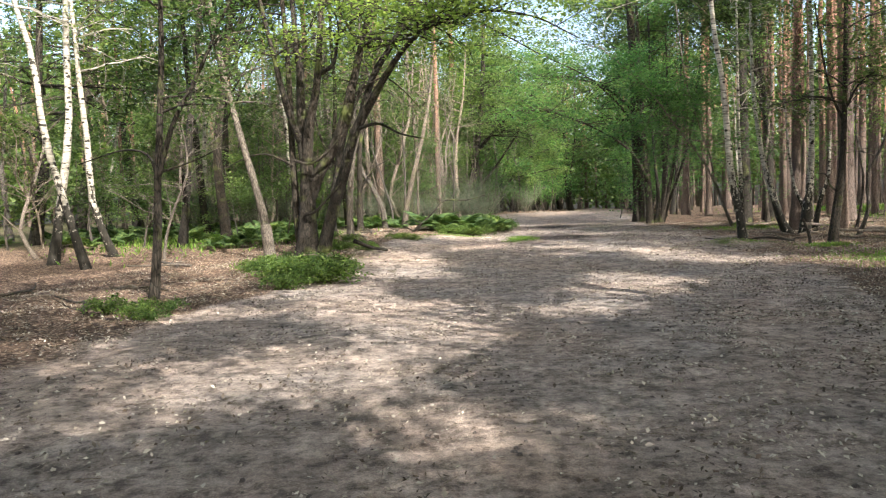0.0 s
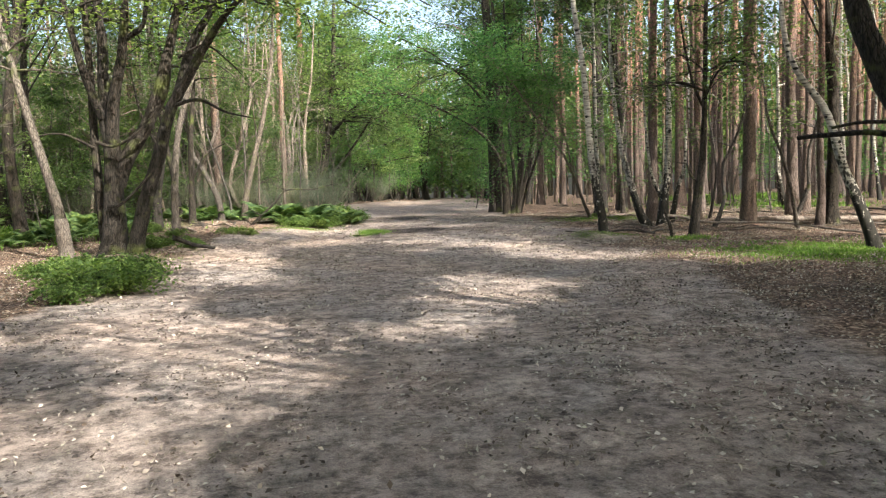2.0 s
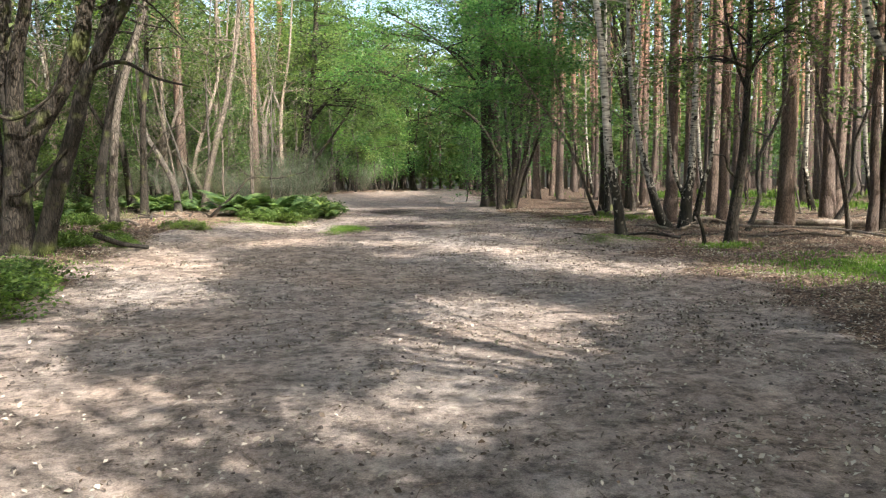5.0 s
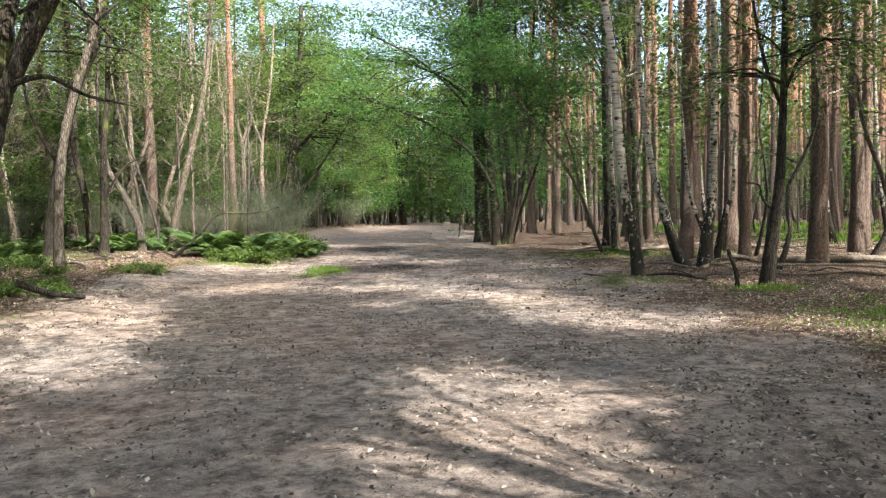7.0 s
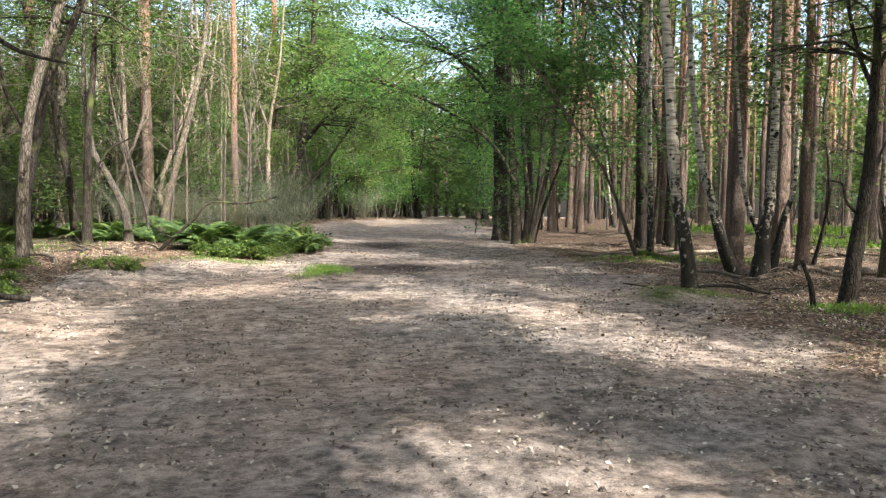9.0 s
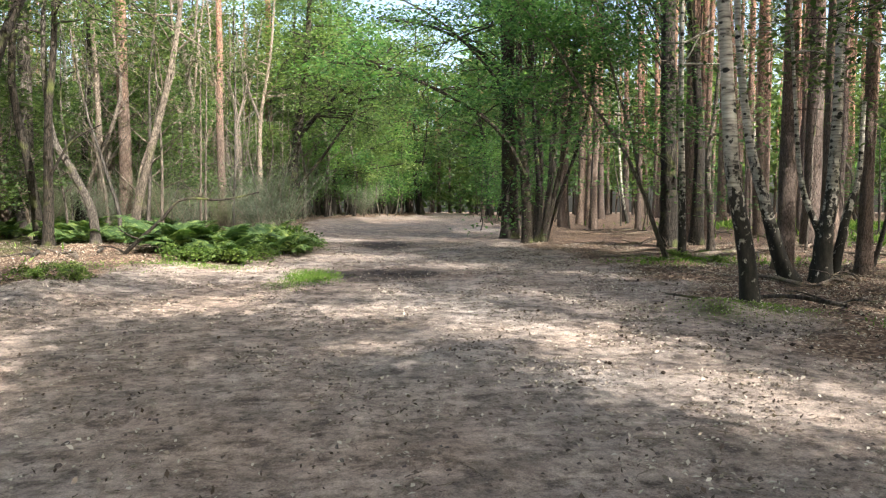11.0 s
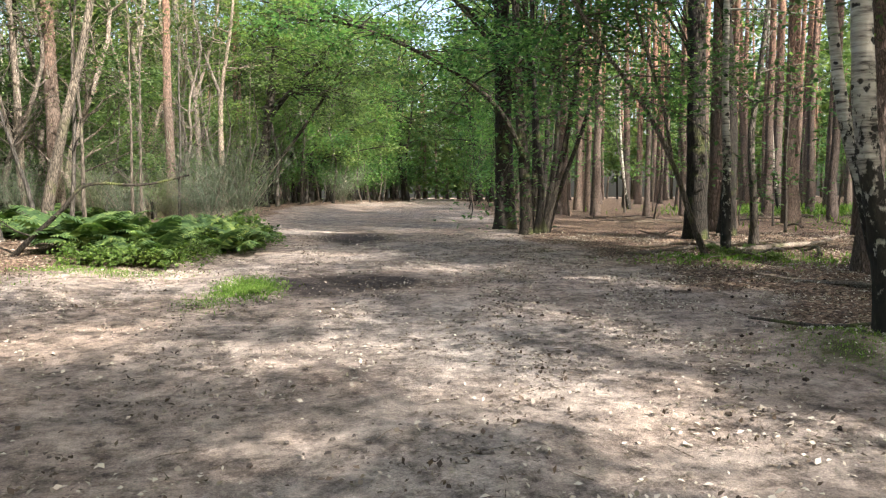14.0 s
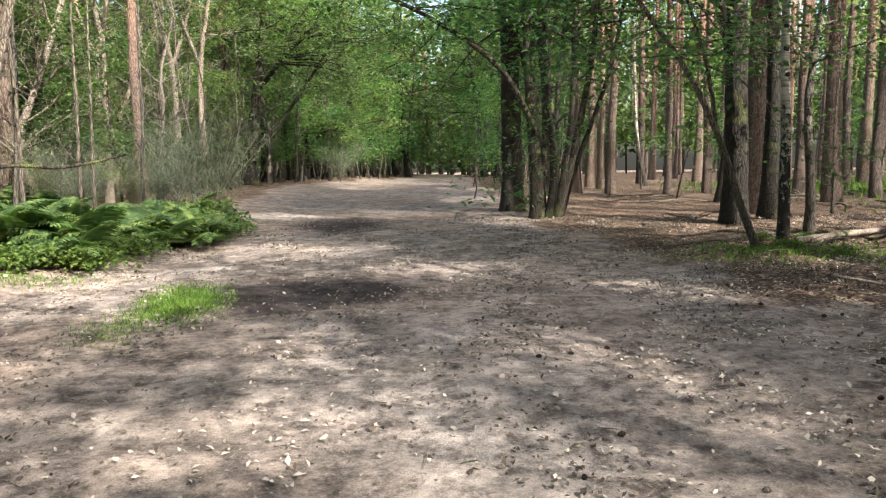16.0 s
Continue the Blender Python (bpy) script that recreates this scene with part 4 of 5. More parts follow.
stems_tree("twin_birch", "dark-footed birch parting into two stems", [
    ([(0, 0, -0.1), (0.05, 0, 0.8), (0.15, 0, 1.5), (0.2, 0, 4), (0.1, 0, 10)], 0.17, 0.04, 1),
    ([(0.0, 0, 0.7), (-0.3, 0.1, 1.6), (-0.45, 0.1, 3.0), (-0.6, 0.1, 5)], 0.06, 0.02, 0.6),
    ([(0.3, 0.2, -0.1), (0.5, 0.2, 1.0), (0.75, 0.3, 1.7), (0.8, 0.3, 3)], 0.09, 0.03, 0.4)],
    (10.75, 22.7), ANG, M_BIRCH, M_LEAF2, 56, (3.6, 12, 1.6))
stems_tree("slim_dark_oak", "slim dark upright oak with small side branches near the path", [
    ([(0, 0, -0.1), (0.1, 0, 0.8), (0.22, 0, 1.7), (0.27, 0, 2.6), (0.3, 0, 4), (0.35, 0, 9)], 0.13, 0.04, 1),
    ([(0.25, 0, 3.2), (0.6, 0, 3.9), (1.1, 0, 4.3)], 0.035, 0.015, 0.5),
    ([(0.25, 0, 3.1), (0.0, 0, 3.7), (-0.2, 0, 4.6), (-0.4, 0, 6)], 0.04, 0.02, 0.6),
    ([(0.2, 0, 1.25), (-0.05, 0, 1.5), (-0.15, -0.05, 1.75), (-0.4, -0.1, 1.8)], 0.03, 0.012, 0)],
    (9.7, 19.05), ANG, M_OAK, M_LEAF, 57, (3.4, 16, 1.9))
stems_tree("leaning_sapling_tree", "slender grey tree leaning in a long curve over the path", [
    ([(0, 0, -0.1), (-0.3, 0, 0.65), (-0.6, 0, 1.5), (-1.1, 0, 2.5), (-1.9, 0, 3.6), (-2.6, -0.1, 4.6), (-3.3, -0.2, 5.4), (-4.6, -0.4, 6.6)], 0.06, 0.02, 1.6),
    ([(-0.65, 0, 1.6), (-0.8, 0.1, 2.6), (-1.15, 0.1, 3.7), (-1.6, 0.1, 5.4), (-1.9, 0.1, 8)], 0.035, 0.02, 1)],
    (10.35, 27.1), ANG, M_GREY, M_LEAFB, 58, (2.6, 20, 2.4), 26, 0.11, spread=(0.4, 0.4, 0.1), rise=0.05)
stems_tree("clump_of_stems", "clump of slender stems round a pale broken trunk beside the path", [
    ([(0, 0, -0.1), (-0.05, 0, 1.0), (-0.2, 0, 3.0), (-0.3, 0, 5), (-0.5, 0, 10)], 0.2, 0.06, 1),
    ([(0.2, -0.1, -0.1), (0.3, -0.2, 1.2), (0.1, -0.2, 4), (0.0, -0.2, 9)], 0.1, 0.04, 1),
    ([(0.4, 0.1, -0.1), (0.8, 0, 1.6), (1.2, 0, 4), (1.4, 0, 8)], 0.1, 0.04, 1),
    ([(0.5, 0.3, -0.1), (0.9, 0.3, 1.2), (1.7, 0.3, 3.6), (2.2, 0.3, 7)], 0.08, 0.03, 1),
    ([(0.35, -0.1, -0.1), (0.65, -0.2, 2.0), (0.75, -0.2, 5), (0.7, -0.2, 8)], 0.07, 0.03, 1),
    ([(-0.1, -0.2, 1.9), (-0.9, -0.4, 3.2), (-2.4, -0.7, 4.2), (-4.2, -1.0, 4.9), (-5.6, -1.2, 5.0)], 0.07, 0.02, 2.6),
    ([(0.0, 0.2, 2.5), (-0.8, 0.4, 4.6), (-2.4, 0.7, 6.4), (-4.4, 1.0, 7.6)], 0.07, 0.02, 2.6)],
    (9.05, 33.2), ANG, M_OAK, M_LEAFB, 59, (3.9, 12, 2.4), 15, 0.15, spread=(0.36, 0.36, 0.1), keep=0.34, rise=0.1, limb_name="stem")
stems_tree("big_leaning_oak", "thick dark leaning oak with a broken bough beside the clearing", [
    ([(0, 0, -0.2), (-0.1, 0, 1.0), (-0.45, 0, 2.1), (-0.85, 0, 3.0), (-1.15, 0, 4.3), (-1.25, 0, 8)], 0.24, 0.1, 1),
    ([(-0.3, 0, 1.85), (-0.8, -0.1, 2.0), (-1.35, -0.1, 2.0), (-1.7, -0.1, 1.98)], 0.045, 0.03, 0),
    ([(-0.4, 0, 2.1), (-0.9, 0.1, 2.15), (-1.3, 0.15, 2.1)], 0.03, 0.02, 0)],
    (8.25, 10.2), -38, M_OAK, M_LEAF, 60, (5.5, 14, 2.6))
stems_tree("crooked_birch", "crooked pale birch leaning in over the grassy clearing", [
    ([(0, 0, -0.1), (-0.3, 0, 0.8), (-0.62, 0, 1.6), (-0.8, 0, 2.3), (-1.0, 0, 2.8), (-1.55, 0, 3.7), (-1.75, 0, 5.0), (-1.8, 0, 8)], 0.12, 0.035, 1)],
    (11.4, 15.1), -30, M_BIRCH, M_LEAF2, 61, (4.8, 14, 1.8))
stems_tree("far_oak", "dark oak with spreading leafy boughs beyond the ferns", [
    ([(0, 0, -0.1), (0.0, 0, 1.5), (0.3, 0, 3.5), (0.6, 0, 5.5), (1.0, 0, 9), (1.2, 0, 13)], 0.36, 0.12, 2),
    ([(0.4, 0, 4.2), (1.8, -0.2, 5.8), (3.6, -0.4, 7.4), (5.5, -0.5, 9)], 0.14, 0.04, 1.2),
    ([(-1.7, 0.2, -0.1), (-0.6, 0.2, 0.8), (0.6, 0.1, 2.0), (1.8, 0.1, 3.4), (3.6, 0.1, 6.0), (4.6, 0.1, 8)], 0.16, 0.04, 1)],
    (2.1, 53.5), ANG, M_OAK, M_LEAF, 62, (5.2, 22, 4.0), 24, 0.2, spread=(0.42, 0.42, 0.1), rise=0.15, keep=0.4)
stems_tree("spreading_oak", "small dark oak spreading level boughs over the path", [
    ([(0, 0, -0.1), (0.1, 0, 1.5), (0.0, 0, 3.0), (-0.2, 0, 4.5), (-0.3, 0, 7.5)], 0.2, 0.08, 1),
    ([(0.1, 0, 1.9), (1.2, -0.2, 2.8), (2.8, -0.3, 3.1), (4.6, -0.3, 3.4)], 0.09, 0.03, 0.8),
    ([(0.0, 0, 2.9), (1.3, 0.1, 3.9), (2.8, 0.2, 4.5), (4.5, 0.2, 5.2)], 0.09, 0.03, 0.9),
    ([(0.05, 0, 2.4), (-0.9, 0.1, 3.4), (-1.8, 0.2, 4.4)], 0.07, 0.02, 0.8)],
    (4.8, 62.4), ANG, M_OAK, M_LEAF, 77, (2.6, 16, 2.6), 20, 0.2, spread=(0.4, 0.4, 0.1), rise=0.1, keep=0.5)
for n, (x, y, r) in enumerate(((0.0, 44.7, 0), (1.0, 44.6, 150), (-1.2, 40.2, 60), (-2.0, 43.5, 200), (-0.6, 46.0, 280), (-4.3, 41.0, 20), (-6.4, 39.0, 120), (-5.0, 45.5, 250), (-8.8, 42.0, 320), (-3.4, 36.2, 90))):
    stems_tree("forked_grey_tree", "pale bare-looking forked tree in the wood behind the ferns", [
        ([(0, 0, -0.1), (0.1, 0, 2.5), (0.0, 0, 4.5), (-0.5, 0, 7), (-0.8, 0, 10)], 0.13, 0.03, 0.7),
        ([(0.02, 0, 4.2), (0.6, 0.2, 6), (1.1, 0.2, 8.5)], 0.07, 0.02, 0.6)],
        (x, y), r, M_DEAD, M_LEAF2, 63 + n, (5, 10, 1.8))



# ---- undergrowth ----
def frond_mesh(seed, length):
    rng = np.random.default_rng(seed)
    b = Buf()
    n = 15
    t = np.linspace(0, 1, 8)
    ph = 1.4 - 1.75 * t                       # rises, then arches over
    x, z = np.cumsum(np.cos(ph)) / 8 * length, np.cumsum(np.sin(ph)) / 8 * length
    r = np.stack([x, 0.03 * length * np.sin(t * 3), z], 1)
    r -= r[0]
    tube(b, r, np.linspace(0.006, 0.0015, 8), 3)
    V = []
    for i in range(n):
        k = 0.24 + 0.74 * i / (n - 1)
        p = np.array([np.interp(k, t, r[:, c]) for c in range(3)])
        q = np.array([np.interp(min(1, k + 0.03), t, r[:, c]) for c in range(3)]) - p
        q /= np.linalg.norm(q) + 1e-9
        L = length * 0.36 * (1 - k) ** 0.85 + 0.015
        for side in (-1, 1):
            d = np.array([0, side, 0]) * 0.92 + q * 0.35 + np.array([0, 0, -0.18 + rng.normal(0, 0.06)])
            d /= np.linalg.norm(d)
            w = q * (0.028 + 0.1 * L) * 0.6
            m = p + d * L * 0.45
            e = p + d * L + np.array([0, 0, -0.15 * L])
            V.append([p - w * 0.6, p + w * 0.6, m + w, m - w])
            V.append([m - w, m + w, e + w * 0.1, e - w * 0.1])
    V = np.array(V).reshape(-1, 3)
    b.add(V, np.arange(len(V)).reshape(-1, 4))
    return b.mesh("frond", M_FERN, False)


FRONDS = [frond_mesh(i, 1.05) for i in range(3)]


def fern(seed, n):
    rng = np.random.default_rng(seed)
    root = thing("fern", "green bracken fern with arching fronds beside the path", "fern", "bracken beside the path")
    for i in range(n):
        f = new("frond", FRONDS[i % 3])
        f.parent = root
        f.matrix_basis = pose(0.05 * math.cos(i), 0.05 * math.sin(i), -0.02, rng.uniform(-12, 12), rng.uniform(-22, 12), 360 / n * i + rng.uniform(-25, 25)) @ Matrix.Scale(rng.uniform(0.75, 1.15), 4)
    return root


def joined_fern(seed, n):
    rng = np.random.default_rng(seed)
    b = Buf()
    for i in range(n):
        me = FRONDS[i % 3]
        co = np.empty(len(me.vertices) * 3, np.float32)
        me.vertices.foreach_get("co", co)
        lo = np.empty(len(me.loops), np.int32)
        me.loops.foreach_get("vertex_index", lo)
        m = np.array(pose(0, 0, -0.02, rng.uniform(-12, 12), rng.uniform(-22, 12), 360 / n * i) @ Matrix.Scale(rng.uniform(0.8, 1.2), 4))
        b.add(co.reshape(-1, 3) @ m[:3, :3].T + m[:3, 3], lo.reshape(-1, 4))
    return tagged(new("fern", b.mesh("fern", M_FERN, False)), "green bracken in the shade of the wood", "fern", "bracken of the wood")


FERNS = [fern(i, 8) for i in range(3)]
FARF = [joined_fern(5, 8), joined_fern(6, 7)]


def spread(protos, n, cx, cy, rx, ry, lo, hi, rot=0.0):
    for _ in range(n):
        a, d = RNG.uniform(0, 6.283), math.sqrt(RNG.uniform(0, 1))
        dx, dy = rx * d * math.cos(a), ry * d * math.sin(a)
        x, y = cx + dx * math.cos(rot) - dy * math.sin(rot), cy + dx * math.sin(rot) + dy * math.cos(rot)
        put(protos[int(RNG.integers(0, len(protos)))], x, y, RNG.uniform(0, 360), RNG.uniform(lo, hi))


spread(FERNS, 30, 0.75, 29.7, 1.6, 2.2, 0.65, 1.3)
spread(FERNS, 14, 1.9, 32.4, 0.9, 2.0, 0.6, 0.95)
spread(FERNS, 12, -2.6, 31.8, 1.0, 0.9, 0.6, 1.0)
spread(FARF, 34, -4.2, 34.5, 3.4, 3.0, 0.6, 1.05)
spread(FARF, 16, -6.6, 29.6, 1.8, 1.6, 0.6, 1.0)
spread(FARF, 50, -10.5, 30, 4.5, 5.5, 0.6, 1.05)
spread(FARF, 16, -6.0, 24.5, 1.6, 1.6, 0.5, 0.8)
spread(FARF, 14, -17, 26, 3, 5, 0.6, 1.0)


def bramble(seed):
    rng = np.random.default_rng(seed)
    root = thing("bramble", "low bramble with small bright green leaves at the path edge", "shrub", "brambles at the path edge")
    canes, leaf = Buf(), Buf()
    tips = []
    for _ in range(16):
        az, L, h = rng.uniform(0, 6.283), rng.uniform(0.3, 0.75), rng.uniform(0.12, 0.34)
        t = np.linspace(0, 1, 7)
        p = np.stack([np.cos(az) * L * t, np.sin(az) * L * t, h * np.sin(t * 2.6)], 1)
        tube(canes, p, np.linspace(0.005, 0.002, 7), 3)
        tips += list(p[1:])
    leaves(leaf, rng, tips, 0.045, 9, 0.075, 0.5, 0.7)
    tagged(part("stalk", canes, M_GREY, root), kind="stuff")
    part("foliage", leaf, M_BRAMBLE, root)
    return root


BRAMBLES = [bramble(i) for i in range(3)]
spread(BRAMBLES, 6, 2.3, 31.2, 0.6, 2.4, 0.8, 1.4)
spread(BRAMBLES, 8, 0.6, 28.9, 1.6, 1.9, 0.7, 1.0)
spread(BRAMBLES, 8, -5.0, 26.2, 1.4, 1.0, 0.4, 0.8)
spread(BRAMBLES, 3, 0.2, 27.7, 1.2, 0.4, 0.4, 0.8)
spread(BRAMBLES, 16, -2.75, 15.4, 0.7, 2.1, 0.7, 1.1)
spread(BRAMBLES, 9, -3.6, 17.6, 1.0, 0.8, 0.6, 0.9)
spread(BRAMBLES, 5, -4.3, 11.0, 0.8, 0.9, 0.4, 0.7)
spread(BRAMBLES, 5, -1.9, 24.2, 1.2, 0.9, 0.35, 0.6)
spread(BRAMBLES, 7, -2.6, 21.4, 0.7, 1.3, 0.5, 0.9)
spread(BRAMBLES, 4, 11.4, 26.6, 1.5, 1.2, 0.3, 0.5)


def broom(seed):
    rng = np.random.default_rng(seed)
    root = thing("broom_bush", "grey-green wispy broom bush behind the ferns", "shrub", "broom bushes behind the ferns")
    wood, wisps = Buf(), Buf()
    tips = []
    for _ in range(22):
        az, L = rng.uniform(0, 6.283), rng.uniform(0.9, 2.0)
        t = np.linspace(0, 1, 6)
        out = rng.uniform(0.15, 0.75)
        p = np.stack([np.cos(az) * out * L * t ** 1.3, np.sin(az) * out * L * t ** 1.3, L * t * (1 - 0.2 * out)], 1)
        tube(wood, p, np.linspace(0.014, 0.003, 6), 4)
        tips += list(p[2:])
    leaves(wisps, rng, tips, 0.17, 62, 0.17, 0.7, 0.05, droop=-0.5)
    part("wood", wood, M_DEAD, root)
    part("foliage", wisps, M_BROOM, root)
    return root


BROOMS = [broom(i) for i in range(2)]
for n, (x, y, sc) in enumerate(((2.0, 35.4, 1.3), (1.3, 34.9, 1.0), (0.2, 36.0, 0.8), (-1.6, 36.2, 1.0), (6.6, 60, 1.2), (-4.6, 35.4, 0.9), (-3.0, 34.6, 0.9), (-0.6, 34.4, 0.8), (-6.4, 34.0, 1.0), (-8.2, 36.6, 1.2), (-5.6, 38.4, 1.3), (-2.4, 39.4, 1.3), (-10.5, 33.5, 1.1), (0.4, 39.4, 1.1), (-7.5, 30.8, 0.8))):
    put(BROOMS[n % 2], x, y, n * 80, sc)


def bare(seed, h):
    rng = np.random.default_rng(seed)
    root = thing("bare_sapling", "thin pale leafless sapling in the wood", "sapling", "leafless saplings of the wood")
    wood = Buf()
    k = 7
    pts = smooth_path(np.stack([np.linspace(0, rng.normal(0, 0.6), k) + np.cumsum(rng.normal(0, 0.04, k)), np.cumsum(rng.normal(0, 0.07, k)), np.linspace(-0.1, h, k)], 1), 14)
    rad = stem_radii(pts, 0.035, 0.008)
    tube(wood, pts, rad, 6, rng, 0.03)
    limbs(rng, wood, pts, rad, 0.8, 9, 1.0, 0.6, 2, 3)
    part("stem", wood, M_GREY, root)
    return root


BARES = [bare(i, h) for i, h in ((71, 4.2), (72, 5.5), (73, 3.2))]
scatter(BARES, 44, -20, -5.6, 31, 50, 0.8, 0.9, 1.7, keep=lambda u, v: u < left_edge(v) - 1.4)
scatter(BARES, 22, 7, 22, 24, 50, 1.2)
scatter(BARES, 26, 1.9, 5.5, 37, 76, 0.8)


def fallen(name, label, path, r0, r1, mat, seed, twigs=0, category="branch"):
    rng = np.random.default_rng(seed)
    root = thing(name, label, category)
    p = np.asarray(path, float)
    root.matrix_basis = Matrix.Translation((*p[0][:2], 0))
    p = smooth_path(p - np.array([p[0][0], p[0][1], 0]), 6 * len(p))
    b = Buf()
    rad = np.linspace(r0, r1, len(p))
    tube(b, p, rad, 8, rng, 0.06)
    if twigs:
        limbs(rng, b, p, rad, -9, twigs, 0.7, 0.4, 2, 4)
    part("branch", b, mat, root)
    return root


fallen("dead_branch", "long pale dead branch lying across the wood floor", [(9.05, 19.2, 0.6), (10.0, 20.2, 0.5), (10.7, 20.1, 0.34), (12.2, 19.4, 0.3), (12.6, 17.8, 0.2), (13.2, 16.4, 0.1)], 0.035, 0.02, M_PALE, 81, 3)
fallen("broken_stump", "pale barkless broken trunk in the clump of stems", [(9.0, 33.35, 0.1), (8.97, 33.35, 0.9), (9.04, 33.37, 1.9), (8.98, 33.37, 2.7)], 0.11, 0.085, M_PALE, 87, 0, "stump")
fallen("snag", "short dark broken snag leaning beside the path", [(9.15, 19.0, -0.05), (9.12, 19.05, 0.35), (9.0, 19.1, 0.72)], 0.045, 0.03, M_OAK, 82, 0, "snag")
fallen("log", "pale fallen trunk lying in the pine wood", [(12.6, 22.8, 0.2), (14.0, 22.0, 0.22), (15.6, 21.2, 0.2), (17.4, 20.6, 0.2)], 0.09, 0.07, M_PALE, 83, 0, "log")
fallen("leaning_dead_bough", "dead bough leaning up out of the ferns", [(-1.15, 28.1, 0.28), (-0.8, 27.9, 0.6), (-0.3, 27.8, 1.05), (0.1, 27.8, 1.45), (0.9, 27.9, 1.45), (1.6, 28.0, 1.6)], 0.05, 0.015, M_OAK, 84, 7)
fallen("fallen_bough", "weathered fallen bough on the litter under the pines", [(11.1, 27.3, 0.2), (12.2, 27.5, 0.26), (13.4, 28.1, 0.24), (14.6, 29.0, 0.3)], 0.06, 0.03, M_PALE, 85, 4)
fallen("dark_bough", "dark fallen bough at the foot of the oak", [(-2.3, 19.9, 0.5), (-1.9, 20.2, 0.3), (-1.5, 20.5, 0.2)], 0.06, 0.04, M_OAK, 86, 0)
for n in range(110):
    u, v = (RNG.uniform(4.5, 15), RNG.uniform(21, 42)) if n < 86 else (RNG.uniform(-11, -6.5), RNG.uniform(8, 34))
    x, y = uv(u, v)
    a, L = RNG.uniform(0, 3.14), RNG.uniform(0.7, 2.4)
    pts = []
    for k in range(4):
        px, py = x + math.cos(a + 0.12 * k) * L * k / 3, y + math.sin(a + 0.12 * k) * L * k / 3
        pts.append((px, py, gz(px, py) + 0.03 + 0.05 * (k % 2)))
    r = RNG.uniform(0.014, 0.045)
    o = fallen("fallen_branch", "dead branch lying on the leaf litter", pts, r, r * 0.4, M_DEAD if n % 3 else M_GREY, 200 + n, 2)
    tagged(o, group="fallen branches")


def ground_points(rng, n, u0, u1, v0, v1, keep):
    u, v = rng.uniform(u0, u1, n), rng.uniform(v0, v1, n)
    ok = keep(u, v) > rng.uniform(0, 1, n)
    x, y = uv(u[ok], v[ok])
    return np.stack([x, y, ground_z(x, y) + ground_rough(x, y) + 0.012], 1)


def litter():
    rng = np.random.default_rng(301)

    def density(u, v):
        x, y = uv(u, v)
        off = 1 - step(-1.2, 1.0, u - left_edge(v)) * step(-2.6, 0.6, right_edge(v) - u)
        clump = np.clip(0.5 + 0.9 * waves(x, y, 2.3, 41), 0.05, 1)
        return np.clip(0.6 * clump + 0.8 * step(-1, 2.5, u) * clump + 0.95 * off * clump, 0, 1)
    b = Buf()
    p = ground_points(rng, 210000, -11, 13, 1, 34, density)
    k = len(p) // 2
    leaves(b, rng, p[:k], 0.004, 1, 0.046, 0.45, 0.6)
    leaves(b, rng, p[k:], 0.004, 1, 0.034, 0.6, 0.5)
    tagged(part("fallen_leaves", b, M_FALLEN, None, "", False), "brown and pale fallen leaves on the ground", "leaf litter", kind="stuff")
    b = Buf()
    p = ground_points(rng, 26000, -5, 8, 1.5, 28, lambda u, v: 0.1 + 0.5 * step(-0.5, 3, u) * np.clip(0.5 + waves(*uv(u, v), 1.7, 44), 0.05, 1))
    leaves(b, rng, p + [0, 0, 0.004], 0.003, 1, 0.035, 0.35, 0.55)
    tagged(part("dry_leaves", b, M_DRYLEAF, None, "", False), "pale dry birch leaves strewn over the path", "leaf litter", kind="stuff")
    b = Buf()
    p = ground_points(rng, 9000, -9, 12, 1, 32, density)
    for q in p[:3200]:
        a, L = rng.uniform(0, 6.283), rng.uniform(0.05, 0.28)
        e = q + np.array([math.cos(a) * L, math.sin(a) * L, rng.uniform(0, 0.012)])
        m = (q + e) / 2 + rng.normal(0, L * 0.07, 3) * [1, 1, 0.3]
        tube(b, [q, m, e], [0.004, 0.003, 0.0015], 3)
    tagged(part("twigs", b, M_DEAD), "small broken twigs strewn over the ground", "twigs", kind="stuff")
    b = Buf()                                                    # clods and small stones of the trodden soil
    p = ground_points(rng, 9000, -8, 8, 1, 24, lambda u, v: 0.25 + 0.75 * np.clip(waves(*uv(u, v), 1.4, 43), 0, 1))
    for q in p[:5000]:
        r = rng.uniform(0.005, 0.016)
        w = rng.uniform(0.6, 1.4, 3) * r
        q = q - [0, 0, 0.006]
        v = q + np.array([[-1, -1, 0], [1, -1, 0], [1, 1, 0], [-1, 1, 0], [-0.6, -0.5, 0.8], [0.5, -0.6, 0.7], [0.6, 0.5, 0.9], [-0.5, 0.6, 0.7]]) * w
        b.add(v, [[0, 1, 5, 4], [1, 2, 6, 5], [2, 3, 7, 6], [3, 0, 4, 7], [4, 5, 6, 7]])
    tagged(part("clods", b, M_CLOD), "small clods of dry earth on the path", "soil", kind="stuff")


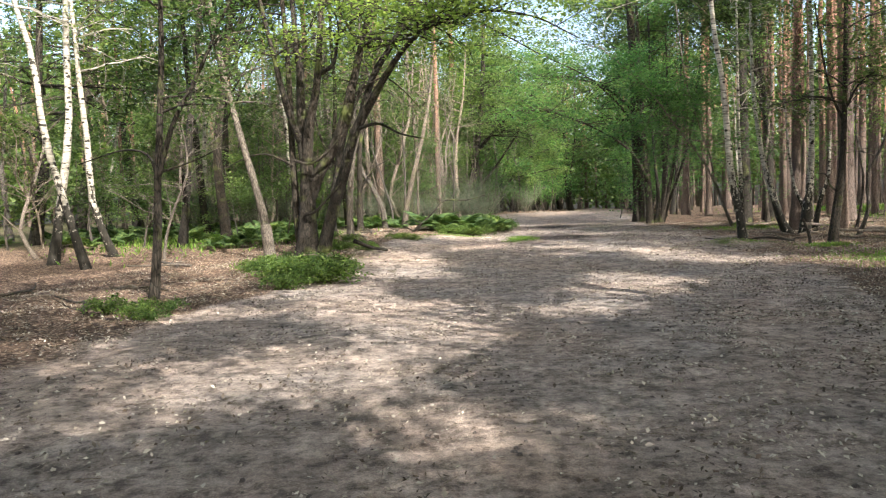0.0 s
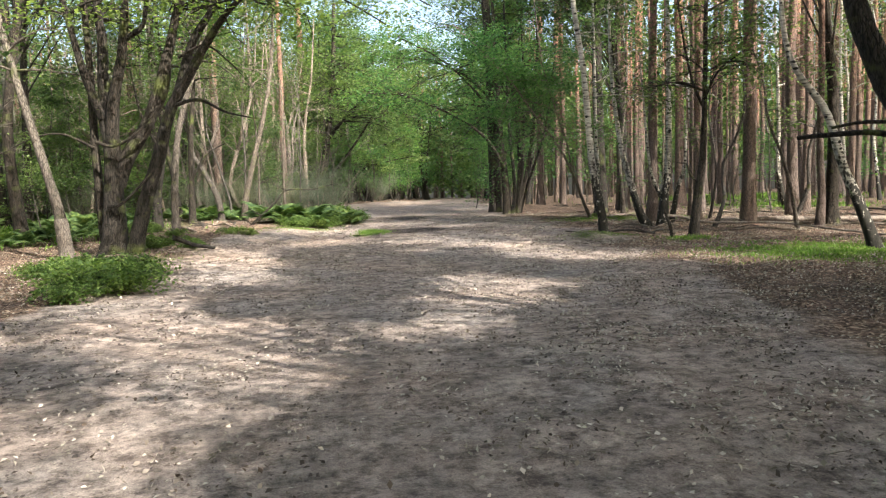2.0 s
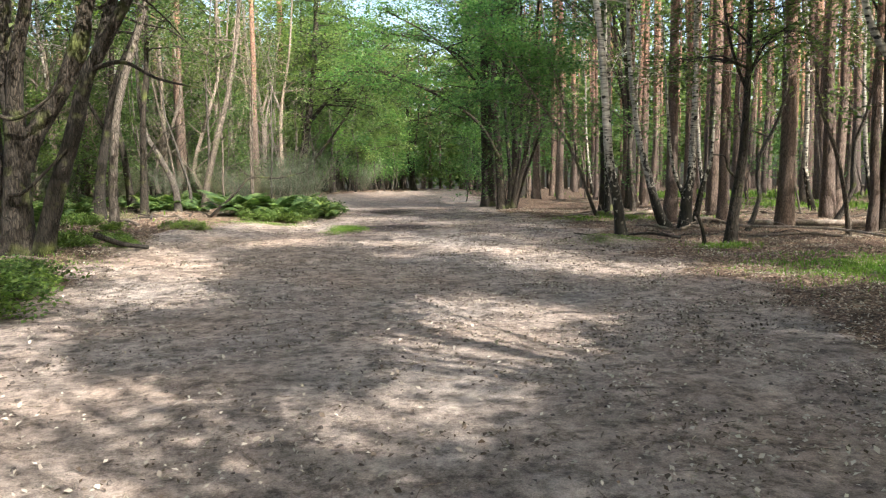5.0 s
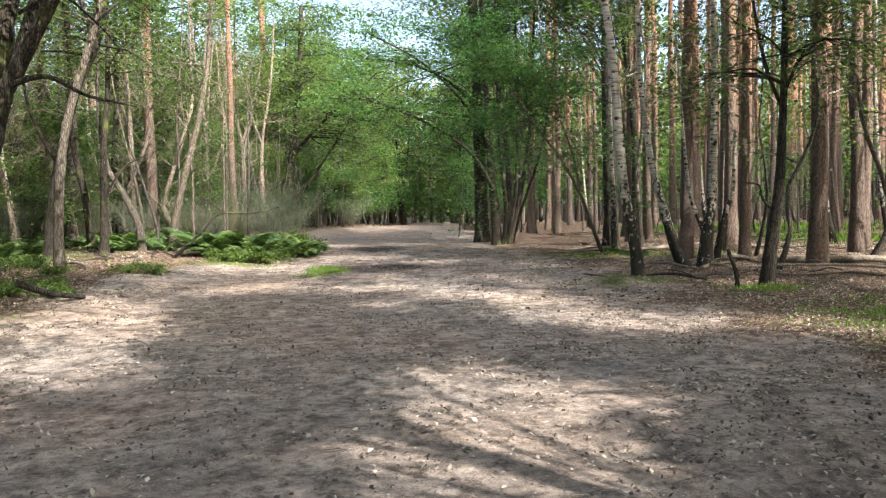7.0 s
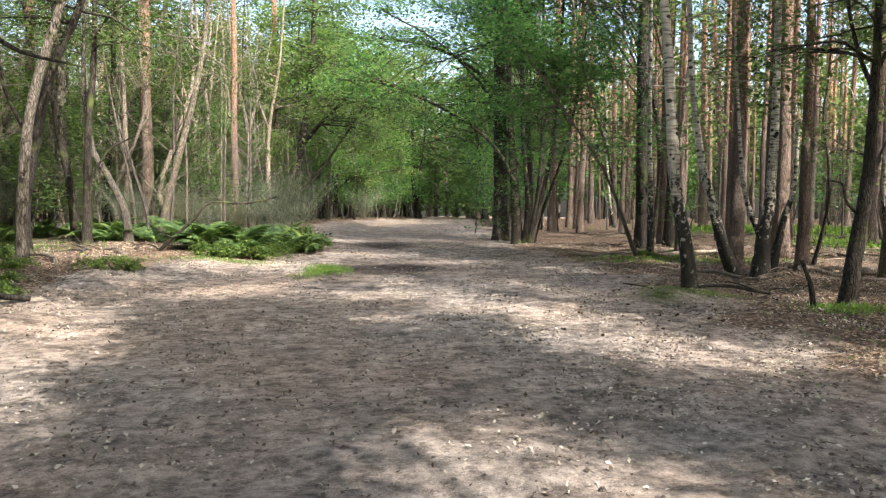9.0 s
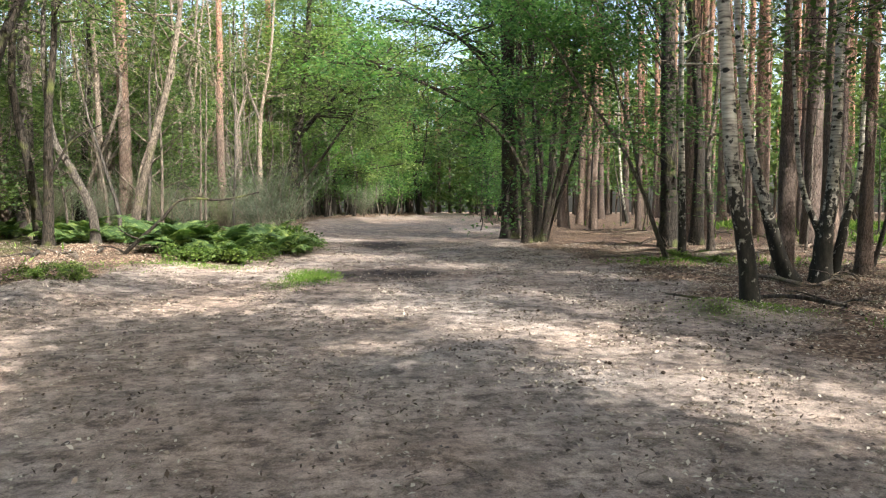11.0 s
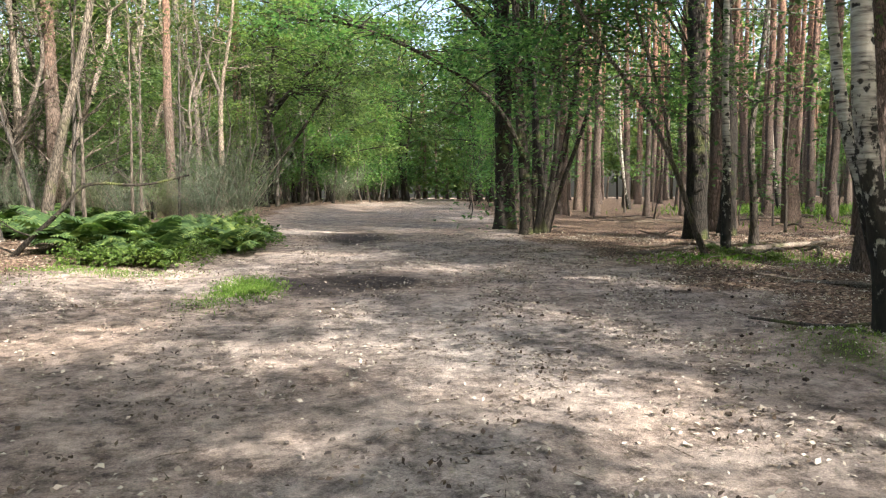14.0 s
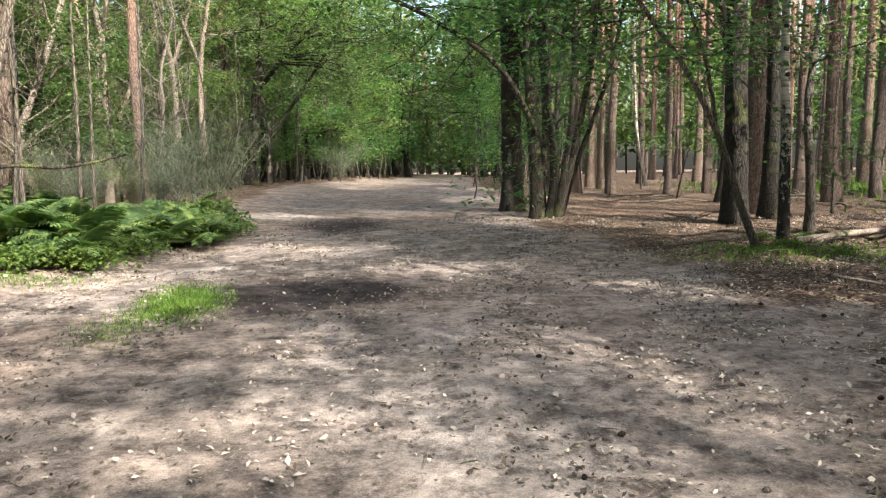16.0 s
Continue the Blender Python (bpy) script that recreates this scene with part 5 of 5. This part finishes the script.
def grass():
    rng = np.random.default_rng(302)
    b = Buf()
    for cx, cy, rx, ry, n, size in ((2.6, 24.9, 0.34, 0.7, 7000, 0.05), (2.2, 23.9, 0.3, 0.5, 1300, 0.035), (0.4, 26.4, 1.0, 0.4, 1800, 0.05), (-1.2, 25.4, 0.9, 0.5, 400, 0.06), (7.85, 20.2, 0.75, 0.65, 3200, 0.035),
                                    (10.3, 15.2, 1.8, 1.4, 9000, 0.08), (12.6, 13.8, 1.8, 1.6, 6000, 0.08), (9.4, 18.7, 0.5, 0.4, 900, 0.09), (10.3, 26.4, 1.2, 0.7, 1300, 0.1), (-3.6, 18.9, 1.3, 0.7, 1300, 0.07),
                                    (-8, 27, 3, 4, 3500, 0.2), (12, 25.6, 1.5, 0.8, 600, 0.1), (26, 43, 5, 5, 5000, 0.3), (20.5, 31, 2.5, 3, 2500, 0.2)):
        x, y = rng.normal(cx, rx * 0.6, n), rng.normal(cy, ry * 0.6, n)
        p = np.stack([x, y, ground_z(x, y) + ground_rough(x, y) - 0.005], 1)
        leaves(b, rng, p, 0.002, 1, size, 0.6, 0.2, droop=-0.7)
    tagged(part("grass", b, M_GRASS), "short bright green grass in patches by the path", "grass", kind="stuff")


def cones():
    me = None
    rng = np.random.default_rng(303)
    b = Buf()
    t = np.linspace(0, 1, 7)
    r = 0.014 * np.sin(np.pi * (0.08 + 0.84 * t)) * np.array([1, 1.1, 0.95, 1.1, 0.95, 1.1, 0.9])
    tube(b, np.stack([(t - 0.5) * 0.045, 0 * t, 0.012 + 0 * t], 1), r, 8, rng, 0.12)
    me = b.mesh("pine_cone", M_CONE)
    for i in range(70):
        u, v = rng.uniform(0.6, 5.5), rng.uniform(17, 27)
        x, y = uv(u, v)
        ob = tagged(new("pine_cone", me), "dark brown fallen pine cone on the path", "pine cone", "fallen pine cones")
        ob.matrix_basis = pose(x, y, gz(x, y), 0, 0, rng.uniform(0, 360)) @ Matrix.Scale(rng.uniform(0.8, 1.2), 4)


cones()
grass()
litter()

for p in PROTOS + FERNS + FARF + BRAMBLES + BROOMS + BARES:
    for o in (*p.children_recursive, p):
        bpy.data.objects.remove(o)
